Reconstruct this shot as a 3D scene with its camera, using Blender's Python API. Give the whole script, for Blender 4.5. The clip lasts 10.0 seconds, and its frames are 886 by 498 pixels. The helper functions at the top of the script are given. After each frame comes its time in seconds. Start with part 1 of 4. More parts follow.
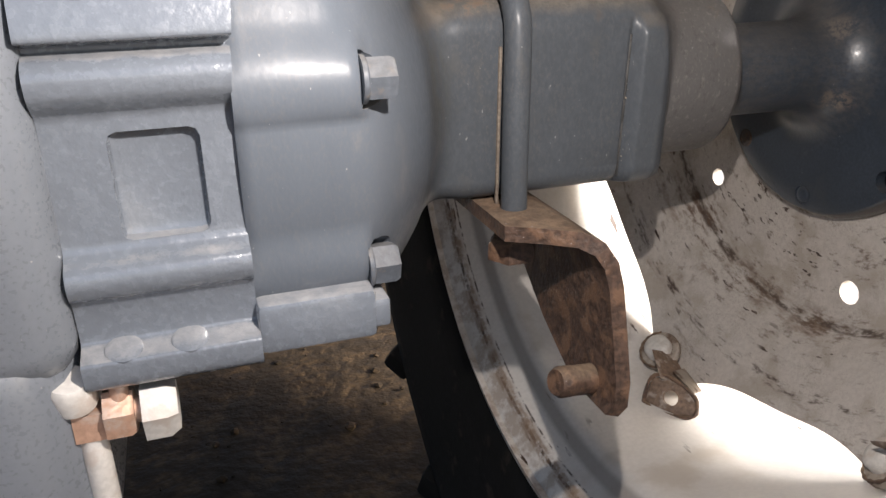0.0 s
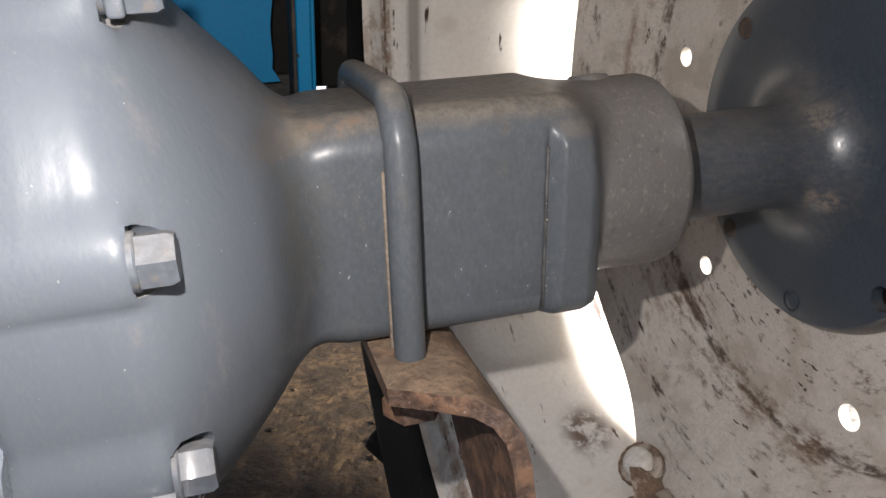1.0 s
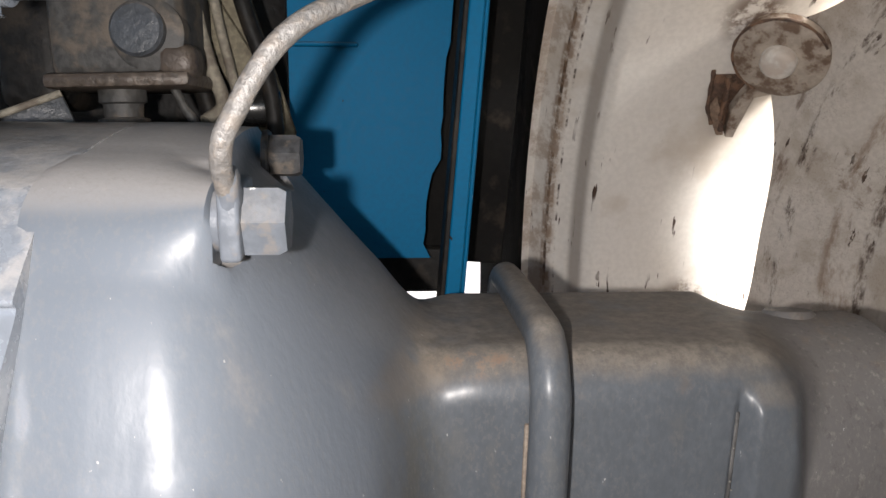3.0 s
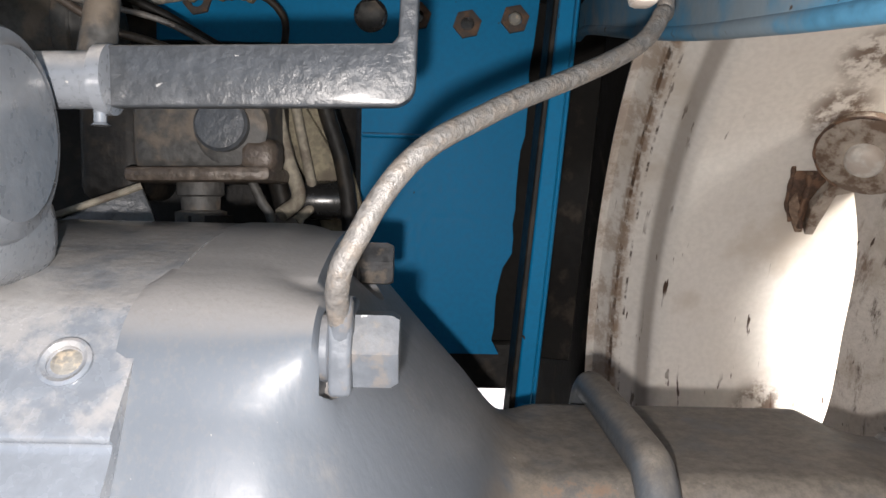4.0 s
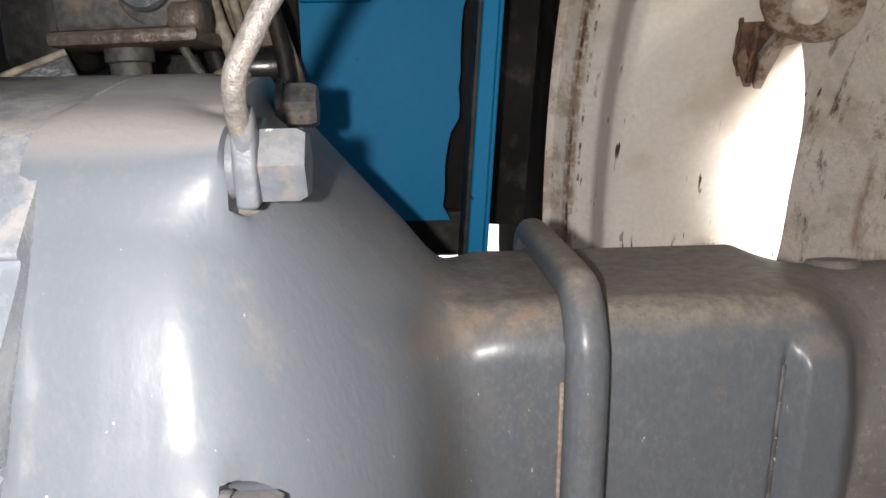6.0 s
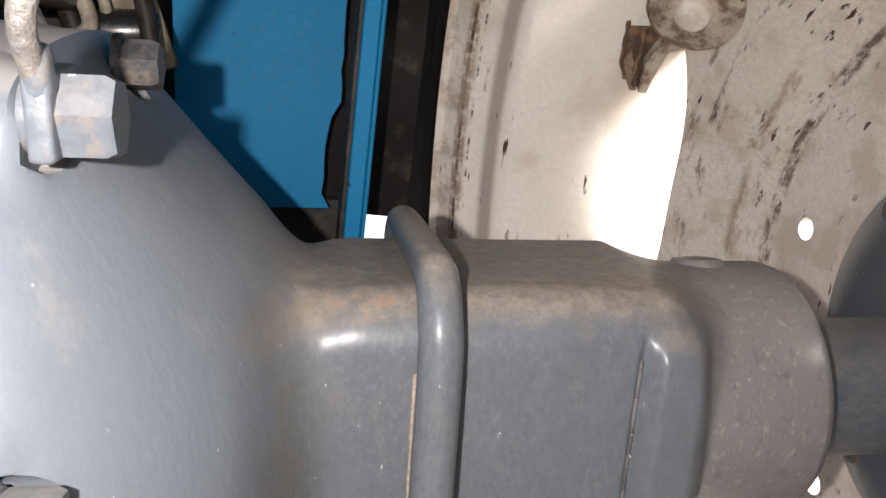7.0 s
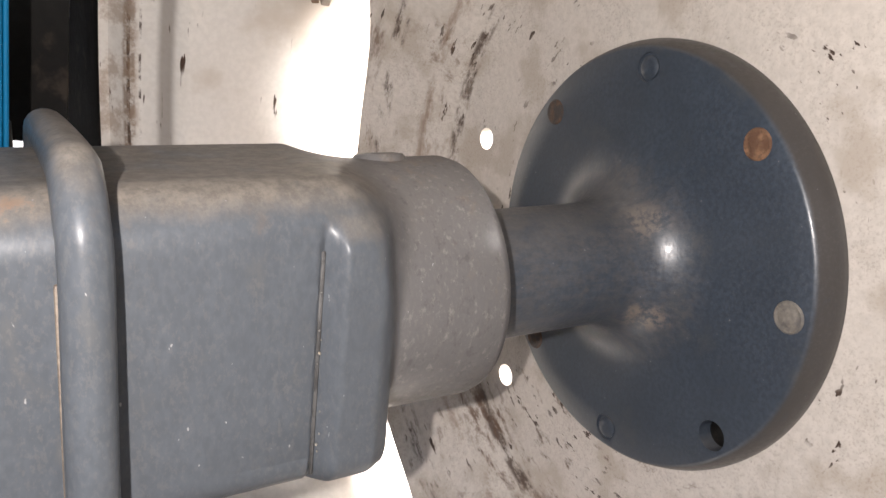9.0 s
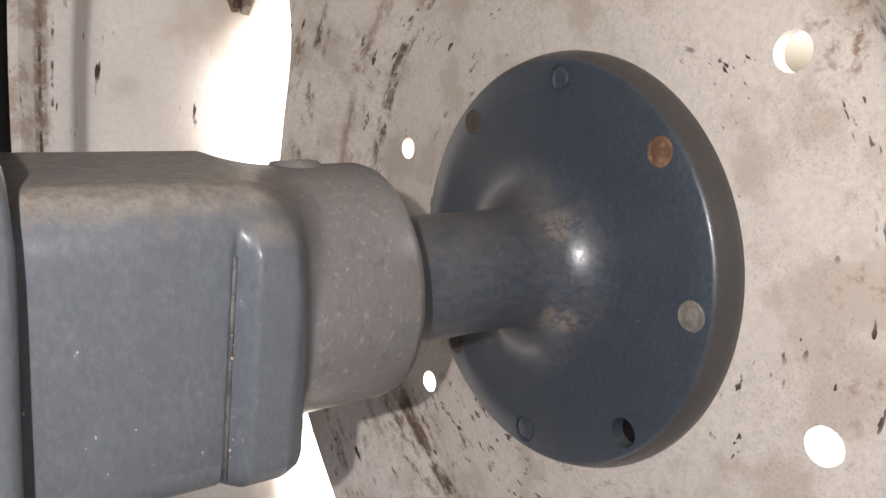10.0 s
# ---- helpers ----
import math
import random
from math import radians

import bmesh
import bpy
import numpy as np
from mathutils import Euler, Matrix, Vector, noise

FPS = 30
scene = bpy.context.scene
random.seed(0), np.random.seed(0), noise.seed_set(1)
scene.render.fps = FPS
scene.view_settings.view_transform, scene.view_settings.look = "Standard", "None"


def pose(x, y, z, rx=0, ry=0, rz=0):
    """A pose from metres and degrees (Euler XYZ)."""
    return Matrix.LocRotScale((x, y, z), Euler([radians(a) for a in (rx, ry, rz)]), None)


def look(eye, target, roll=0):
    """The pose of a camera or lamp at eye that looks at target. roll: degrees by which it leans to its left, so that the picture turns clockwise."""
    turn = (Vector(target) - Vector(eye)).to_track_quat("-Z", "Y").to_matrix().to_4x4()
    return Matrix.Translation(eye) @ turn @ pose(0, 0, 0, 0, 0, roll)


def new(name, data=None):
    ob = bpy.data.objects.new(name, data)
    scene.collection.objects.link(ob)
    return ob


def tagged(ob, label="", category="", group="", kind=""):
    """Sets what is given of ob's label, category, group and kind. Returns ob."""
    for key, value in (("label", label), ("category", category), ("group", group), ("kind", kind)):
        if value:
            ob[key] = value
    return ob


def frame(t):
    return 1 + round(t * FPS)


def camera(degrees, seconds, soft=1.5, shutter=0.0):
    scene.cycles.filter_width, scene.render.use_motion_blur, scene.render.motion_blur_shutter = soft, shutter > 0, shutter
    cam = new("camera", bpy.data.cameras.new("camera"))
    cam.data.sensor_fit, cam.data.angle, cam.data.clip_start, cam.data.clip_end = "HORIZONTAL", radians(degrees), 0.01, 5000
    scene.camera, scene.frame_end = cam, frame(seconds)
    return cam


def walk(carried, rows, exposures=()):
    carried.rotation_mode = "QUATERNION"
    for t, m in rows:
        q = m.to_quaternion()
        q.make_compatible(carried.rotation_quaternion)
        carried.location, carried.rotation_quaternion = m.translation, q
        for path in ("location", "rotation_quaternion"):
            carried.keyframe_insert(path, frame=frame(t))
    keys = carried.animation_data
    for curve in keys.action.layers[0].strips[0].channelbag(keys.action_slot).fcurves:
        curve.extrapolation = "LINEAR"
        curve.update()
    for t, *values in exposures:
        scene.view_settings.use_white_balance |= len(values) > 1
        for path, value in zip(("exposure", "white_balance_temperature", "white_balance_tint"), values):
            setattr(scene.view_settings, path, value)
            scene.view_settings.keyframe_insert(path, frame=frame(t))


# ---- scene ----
cam = camera(59.5, 10.0)
PATH = [
    (0, (-0.462, -0.468, 0.708), (0.124, 1.298, -0.025), -1.1),
    (0.5, (-0.39, -0.448, 0.703), (0.154, 1.314, -0.071), -1.5),
    (1, (-0.355, -0.407, 0.74), (0.123, 1.414, 0.067), -3.0),
    (1.5, (-0.36, -0.397, 0.761), (0.088, 1.486, 0.258), -3.0),
    (2, (-0.364, -0.379, 0.761), (-0.049, 1.54, 0.295), -3.4),
    (2.5, (-0.347, -0.353, 0.764), (-0.104, 1.579, 0.306), -2.4),
    (3, (-0.342, -0.338, 0.774), (-0.213, 1.625, 0.41), 0.4),
    (4.5, (-0.373, -0.315, 0.789), (-0.36, 1.679, 0.63), 0.9),
    (5, (-0.365, -0.333, 0.771), (-0.348, 1.641, 0.454), -0.4),
    (5.5, (-0.355, -0.331, 0.766), (-0.295, 1.622, 0.343), -1.2),
    (7, (-0.327, -0.311, 0.753), (0.009, 1.615, 0.331), 2.6),
    (7.5, (-0.317, -0.31, 0.748), (0.309, 1.546, 0.344), 3.8),
    (8, (-0.315, -0.302, 0.735), (0.417, 1.509, 0.306), 2.7),
    (8.5, (-0.314, -0.3, 0.729), (0.487, 1.472, 0.261), 1.9),
    (9, (-0.307, -0.302, 0.728), (0.699, 1.351, 0.221), 3.3),
    (9.5, (-0.311, -0.299, 0.726), (0.787, 1.303, 0.248), 3.9),
    (10, (-0.304, -0.312, 0.727), (0.848, 1.255, 0.261), 3.9),
]
walk(cam, [(t, look(eye, target, roll)) for t, eye, target, roll in PATH],
     [(0, 1.25, 6550, 11), (0.5, 1.3, 6350, 11), (1, 1.5, 6400, 10), (2.5, 1.5, 6400, 10), (4.5, 1.65, 6400, 10), (5.0, 1.5, 6450, 10), (5.5, 1.55, 6550, 10), (7.0, 2.12, 6550, 11), (7.5, 2.2, 6550, 11), (8.5, 2.27, 6590, 12), (9, 2.25, 6480, 12), (10, 2.13, 6380, 12)])


# ---- world and light ----
world = bpy.data.worlds.new("sky")
scene.world = world
world.use_nodes = True
wn = world.node_tree.nodes
sky = wn.new("ShaderNodeTexSky")
sky.sky_type = "NISHITA"
sky.sun_disc = False
sky.air_density, sky.dust_density = 0.8, 5.0
SUN_AZ, SUN_EL = radians(124), radians(26)
sky.sun_elevation, sky.sun_rotation = SUN_EL, SUN_AZ
world.node_tree.links.new(sky.outputs["Color"], wn["Background"].inputs["Color"])
wn["Background"].inputs["Strength"].default_value = 0.14

sun = new("sun", bpy.data.lights.new("sun", "SUN"))
sun.data.energy, sun.data.angle, sun.data.color = 5.0, radians(16), (1.0, 0.985, 0.96)
SUN_FROM = Vector((math.sin(SUN_AZ) * math.cos(SUN_EL), math.cos(SUN_AZ) * math.cos(SUN_EL), math.sin(SUN_EL)))
sun.matrix_world = look(SUN_FROM * 20, (0, 0, 0))

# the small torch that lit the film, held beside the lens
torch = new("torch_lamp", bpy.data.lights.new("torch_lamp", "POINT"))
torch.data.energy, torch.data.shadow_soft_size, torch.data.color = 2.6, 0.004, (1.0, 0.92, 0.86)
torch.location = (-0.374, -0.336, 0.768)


# ---- materials ----
def material(name, colour, rough=0.5, metal=0.0, spread=0.12, grain=220.0, bump=0.15, second=None, amount=0.0, patch=18.0,
             dust=None, dusted=0.0, chips=None, chipped=0.0, chip_scale=60.0, chip_turn=None, coat=0.0, stretch=(1, 1, 1), stains_and_shade=(), flecks=None, shine=0.5, relief=0.002, dust_from=0.25, speck=None, specked=0.0, coat_rough=0.15):
    """Painted, rusted or cast surface: two scales of variation, patches of a second colour, settled dust on top faces, small chips."""
    m = bpy.data.materials.new(name)
    m.use_nodes = True
    n, l = m.node_tree.nodes, m.node_tree.links
    bsdf = n["Principled BSDF"]
    geo, tex = n.new("ShaderNodeNewGeometry"), n.new("ShaderNodeMapping")
    tex.inputs["Scale"].default_value = stretch
    l.new(geo.outputs["Position"], tex.inputs["Vector"])

    def noise_at(scale, detail=5.0, roughness=0.6):
        t = n.new("ShaderNodeTexNoise")
        t.inputs["Scale"].default_value, t.inputs["Detail"].default_value, t.inputs["Roughness"].default_value = scale, detail, roughness
        l.new(tex.outputs["Vector"], t.inputs["Vector"])
        return t.outputs["Fac"]

    def ramp(value, low, high):
        r = n.new("ShaderNodeMapRange")
        r.interpolation_type = "SMOOTHSTEP"
        r.inputs["From Min"].default_value, r.inputs["From Max"].default_value = low, high
        l.new(value, r.inputs["Value"])
        return r.outputs["Result"]

    def times(a, b):
        x = n.new("ShaderNodeMath")
        x.operation = "MULTIPLY"
        l.new(a, x.inputs[0])
        if isinstance(b, float):
            x.inputs[1].default_value = b
        else:
            l.new(b, x.inputs[1])
        return x.outputs[0]

    def mix(fac, a, b):
        x = n.new("ShaderNodeMix")
        x.data_type = "RGBA"
        l.new(fac, x.inputs["Factor"])
        for socket, v in ((x.inputs[6], a), (x.inputs[7], b)):
            if isinstance(v, tuple):
                socket.default_value = (*v, 1)
            else:
                l.new(v, socket)
        return x.outputs[2]

    def round_axle():
        """Coordinates that run round the axle: length along the turn, radius and depth."""
        away, apart, join = n.new("ShaderNodeVectorMath"), n.new("ShaderNodeSeparateXYZ"), n.new("ShaderNodeCombineXYZ")
        away.operation, away.inputs[1].default_value = "SUBTRACT", (0, 0, 0.62)
        l.new(geo.outputs["Position"], away.inputs[0])
        l.new(away.outputs[0], apart.inputs[0])
        turn, wide, far = n.new("ShaderNodeMath"), n.new("ShaderNodeVectorMath"), n.new("ShaderNodeVectorMath")
        turn.operation, wide.operation, far.operation = "ARCTAN2", "MULTIPLY", "LENGTH"
        l.new(apart.outputs["Z"], turn.inputs[0])
        l.new(apart.outputs["Y"], turn.inputs[1])
        wide.inputs[1].default_value = (0, 1, 1)
        l.new(away.outputs[0], wide.inputs[0])
        l.new(wide.outputs[0], far.inputs[0])
        l.new(times(turn.outputs[0], 0.24), join.inputs[0])
        l.new(far.outputs["Value"], join.inputs[1])
        l.new(apart.outputs["X"], join.inputs[2])
        return join.outputs[0]

    fine, broad = noise_at(grain, 2.0, 0.5), noise_at(patch, 6.0, 0.6)
    dark, light = tuple(c * (1 - spread) for c in colour), tuple(min(1, c * (1 + spread)) for c in colour)
    out = mix(ramp(fine, 0.3, 0.7), dark, light)
    out = mix(times(ramp(broad, 0.35, 0.7), 0.6), out, tuple(c * (1 - 1.5 * spread) for c in colour))
    if second:
        out = mix(ramp(broad, 0.62 - amount * 0.4, 0.72 - amount * 0.3), out, second)
    rough_out = ramp(fine, 0.0, 1.0)
    rr = n.new("ShaderNodeMapRange")
    rr.inputs["To Min"].default_value, rr.inputs["To Max"].default_value = max(0.05, rough - 0.1), min(1, rough + 0.12)
    l.new(rough_out, rr.inputs["Value"])
    rough_socket = rr.outputs["Result"]
    if dust:
        sep = n.new("ShaderNodeSeparateXYZ")
        l.new(geo.outputs["Normal"], sep.inputs[0])
        ragged = n.new("ShaderNodeMath")
        ragged.operation, ragged.inputs[1].default_value = "MULTIPLY_ADD", 0.55
        l.new(noise_at(80.0, 8.0, 0.75), ragged.inputs[0])
        lower = n.new("ShaderNodeMath")
        lower.operation, lower.inputs[1].default_value = "SUBTRACT", 0.275
        l.new(sep.outputs["Z"], lower.inputs[0])
        l.new(lower.outputs[0], ragged.inputs[2])
        cover = times(times(ramp(ragged.outputs[0], dust_from, dust_from + 0.65 * (1 - dust_from) / 0.75), ramp(noise_at(35.0, 6.0, 0.7), 0.2, 0.55)), dusted)
        gritty = mix(ramp(noise_at(150.0, 6.0, 0.8), 0.36, 0.64), tuple(c * 0.78 for c in dust), tuple(min(1, c * 1.28) for c in dust))
        out = mix(cover, out, gritty)
        add = n.new("ShaderNodeMath")
        add.operation, add.use_clamp = "ADD", True
        l.new(rough_socket, add.inputs[0])
        l.new(times(cover, 0.45), add.inputs[1])
        rough_socket = add.outputs[0]
    if chips:
        spots = noise_at(chip_scale, 3.0, 0.55)
        if chip_turn is not None:
            # long scratches: the pattern drawn out along the rim
            lay = n.new("ShaderNodeMapping")
            lay.inputs["Rotation"].default_value, lay.inputs["Scale"].default_value = (0, 0, radians(chip_turn)), (0.34, 1.35, 1.35)
            l.new(round_axle(), lay.inputs["Vector"])
            l.new(lay.outputs["Vector"], spots.node.inputs["Vector"])
        c = times(ramp(spots, 0.70 - chipped, 0.73 - chipped), ramp(noise_at(chip_scale * 0.13, 3.0), 0.48, 0.6))
        out = mix(c, out, chips)
    for kind, low, high, soft, colour2, strength, scale, cover in stains_and_shade:
        # rust, grime, other tones or painted shade in a ring round the axle ("r"), or a band across it ("x")
        flat = n.new("ShaderNodeVectorMath")
        flat.operation = "SUBTRACT"
        l.new(geo.outputs["Position"], flat.inputs[0])
        flat.inputs[1].default_value = (0, 0, 0.62)
        if kind in "pq":
            # a stain round one place: low is its middle, high its half widths
            flat.inputs[1].default_value = low
            wide = n.new("ShaderNodeVectorMath")
            wide.operation = "DIVIDE"
            l.new(flat.outputs[0], wide.inputs[0])
            wide.inputs[1].default_value = high
            far = n.new("ShaderNodeVectorMath")
            far.operation = "LENGTH"
            l.new(wide.outputs[0], far.inputs[0])
            value, low, high = far.outputs["Value"], -2.0, 0.35
        elif kind == "d":
            apart, up = n.new("ShaderNodeSeparateXYZ"), n.new("ShaderNodeSeparateXYZ")
            l.new(flat.outputs[0], apart.inputs[0])
            l.new(geo.outputs["Normal"], up.inputs[0])
            value = apart.outputs["X"]
        elif kind == "r":
            wide = n.new("ShaderNodeVectorMath")
            wide.operation = "MULTIPLY"
            l.new(flat.outputs[0], wide.inputs[0])
            wide.inputs[1].default_value = (0, 1, 1)
            far = n.new("ShaderNodeVectorMath")
            far.operation = "LENGTH"
            l.new(wide.outputs[0], far.inputs[0])
            value = far.outputs["Value"]
        else:
            apart = n.new("ShaderNodeSeparateXYZ")
            l.new(flat.outputs[0], apart.inputs[0])
            value = apart.outputs["XYZ".index(kind.upper())]
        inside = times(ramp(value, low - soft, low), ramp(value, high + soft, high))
        if kind == "d":
            inside = times(inside, ramp(up.outputs["Z"], 0.55, 1.0))
        blot = noise_at(scale, 6.0, 0.7)
        if kind in "rq":
            # drawn out along the turn of the wheel
            lay = n.new("ShaderNodeMapping")
            lay.inputs["Scale"].default_value = (0.42, 1.25, 1.25)
            l.new(round_axle(), lay.inputs["Vector"])
            l.new(lay.outputs["Vector"], blot.node.inputs["Vector"])
        out = mix(times(times(inside, ramp(blot, cover, cover + 0.16)), strength), out, colour2)
    if speck:
        # fine grit, thick in places and thin in others
        out = mix(times(times(ramp(noise_at(650.0, 3.0, 0.7), 0.48, 0.66), ramp(noise_at(24.0, 4.0, 0.65), 0.25, 0.65)), specked), out, speck)
    if flecks:
        out = mix(ramp(noise_at(420.0, 2.0, 0.5), 0.745, 0.785), out, flecks)
    l.new(out, bsdf.inputs["Base Color"])
    l.new(rough_socket, bsdf.inputs["Roughness"])
    bsdf.inputs["Metallic"].default_value, bsdf.inputs["Coat Weight"].default_value = metal, coat
    bsdf.inputs["Coat Roughness"].default_value, bsdf.inputs["Specular IOR Level"].default_value = coat_rough, shine
    b = n.new("ShaderNodeBump")
    b.inputs["Strength"].default_value, b.inputs["Distance"].default_value = bump, relief
    both = n.new("ShaderNodeMath")
    both.operation = "ADD"
    l.new(times(fine, 0.35), both.inputs[0])
    l.new(broad, both.inputs[1])
    l.new(both.outputs[0], b.inputs["Height"])
    l.new(b.outputs["Normal"], bsdf.inputs["Normal"])
    return m


DUST = (0.155, 0.136, 0.115)
RUSTY = (0.07, 0.034, 0.018)
grey_paint = material("grey_enamel", (0.155, 0.169, 0.19), 0.3, spread=0.06, grain=500, bump=0.10, patch=26, dust=(0.43, 0.40, 0.37), dusted=0.8, coat=0.25,
                      stains_and_shade=(("x", -0.43, -0.32, 0.02, (0.33, 0.29, 0.25), 0.35, 28.0, 0.52),), flecks=(0.40, 0.39, 0.38))
cast_paint = material("grey_rough_casting", (0.148, 0.166, 0.192), 0.24, spread=0.06, grain=260, bump=0.34, patch=70, dust=(0.36, 0.345, 0.33), dusted=0.4, dust_from=0.80, coat=0.8, shine=0.5, stains_and_shade=(("z", 0.11, 0.16, 0.01, (0.36, 0.34, 0.32), 0.5, 40.0, 0.40),))
GREY = (0.098, 0.112, 0.132)
slate_paint = material("axle_paint", (0.071, 0.080, 0.091), 0.40, spread=0.08, grain=420, bump=0.16, patch=60, second=(0.078, 0.083, 0.088), amount=0.10, stretch=(1, 1, 0.55), coat_rough=0.29,
                       dust=DUST, dusted=0.9, dust_from=0.36, coat=0.22, shine=0.18, flecks=(0.26, 0.26, 0.26), speck=(0.16, 0.150, 0.138), specked=0.22,
                       stains_and_shade=(("z", 0.046, 0.056, 0.004, (0.15, 0.11, 0.078), 0.22, 90.0, 0.54), ("x", -0.171, -0.10, 0.014, (0.108, 0.103, 0.101), 0.85, 60.0, 0.10), ("x", -0.168, -0.10, 0.012, (0.21, 0.197, 0.185), 0.6, 330.0, 0.535), ("x", -0.168, -0.10, 0.012, (0.060, 0.057, 0.056), 0.6, 260.0, 0.53), ("x", -0.160, -0.10, 0.006, (0.16, 0.125, 0.095), 0.5, 55.0, 0.55), ("x", -0.7, -0.357, 0.030, GREY, 1.0, 1.0, -1.0),
                               ("x", -0.43, -0.335, 0.02, (0.30, 0.26, 0.22), 0.22, 28.0, 0.56), ("d", -0.7, -0.365, 0.030, (0.30, 0.283, 0.268), 0.75, 30.0, 0.12),
                               ("p", (-0.384, -0.152, 0.712), (0.008, 0.03, 0.026), 0.65, (0.26, 0.22, 0.18), 0.45, 40.0, 0.30), ("p", (-0.310, -0.053, 0.6760), (0.026, 0.012, 0.007), 0.65, (0.20, 0.115, 0.066), 0.5, 150.0, 0.47),
                               ("p", (-0.335, -0.075, 0.640), (0.022, 0.03, 0.05), 0.65, (0.080, 0.074, 0.058), 0.5, 45.0, 0.42), ("p", (-0.338, -0.06, 0.674), (0.03, 0.05, 0.012), 0.65, (0.12, 0.098, 0.075), 0.4, 40.0, 0.38)))
flange_paint = material("dark_flange_paint", (0.035, 0.045, 0.060), 0.36, speck=(0.12, 0.115, 0.11), specked=0.12, spread=0.16, grain=420, bump=0.10, patch=30, second=(0.04, 0.047, 0.056), amount=0.12,
                        dust=DUST, dusted=0.25, flecks=(0.13, 0.13, 0.13), coat=0.1,
                        stains_and_shade=(("r", 0.1150, 0.124, 0.0015, (0.040, 0.035, 0.031), 0.8, 45.0, 0.25), ("r", 0.030, 0.050, 0.014, (0.13, 0.108, 0.09), 0.16, 110.0, 0.44), ("x", -0.12, -0.03, 0.01, (0.085, 0.076, 0.067), 0.22, 110.0, 0.48), ("p", (-0.022, -0.030, 0.650), (0.014, 0.02, 0.014), 0.65, (0.18, 0.15, 0.125), 0.6, 160.0, 0.42), ("p", (-0.022, -0.034, 0.598), (0.018, 0.02, 0.012), 0.65, (0.18, 0.14, 0.11), 0.6, 160.0, 0.42)))
blue_paint = material("blue_sheet_paint", (0.0012, 0.118, 0.255), 0.55, shine=0.12, spread=0.06, grain=300, bump=0.05, patch=9, dust=(0.17, 0.2, 0.23), dusted=0.6,
                      chips=(0.03, 0.02, 0.016), chipped=0.02, chip_scale=150)
blue_dusty = material("dusty_blue_paint", (0.05, 0.16, 0.26), 0.6, spread=0.12, grain=240, bump=0.1, patch=16, second=(0.14, 0.18, 0.21), amount=0.5,
                      chips=(0.05, 0.035, 0.025), chipped=0.03, chip_scale=110)
rim_paint = material("white_rim_paint", (0.62, 0.59, 0.55), 0.42, spread=0.05, grain=260, bump=0.07, patch=9, second=(0.50, 0.455, 0.40), amount=0.2,
                     chips=(0.045, 0.022, 0.012), chipped=0.056, chip_scale=105, chip_turn=-8,
                     stains_and_shade=(("x", -0.2106, -0.2094, 0.0007, (0.030, 0.016, 0.010), 0.95, 90.0, 0.40), ("x", -0.2120, -0.2070, 0.0020, (0.16, 0.095, 0.055), 0.7, 70.0, 0.40), ("x", -0.2032, -0.2022, 0.0006, (0.035, 0.018, 0.011), 0.95, 75.0, 0.44), ("x", -0.232, -0.206, 0.004, (0.26, 0.18, 0.12), 0.6, 40.0, 0.42),
                             # soft shade of the rim's groove, painted as a darker band
                             ("x", -0.1885, -0.1850, 0.005, (0.19, 0.16, 0.135), 0.62, 25.0, 0.10),
                             *[("p", (-0.092, 0.290 * math.cos(radians(a)), 0.62 + 0.290 * math.sin(radians(a))), (0.030, 0.034, 0.034), 0.65, (0.10, 0.058, 0.036), 0.9, 70.0, 0.40) for a in (57, 47, -3, -64)]))
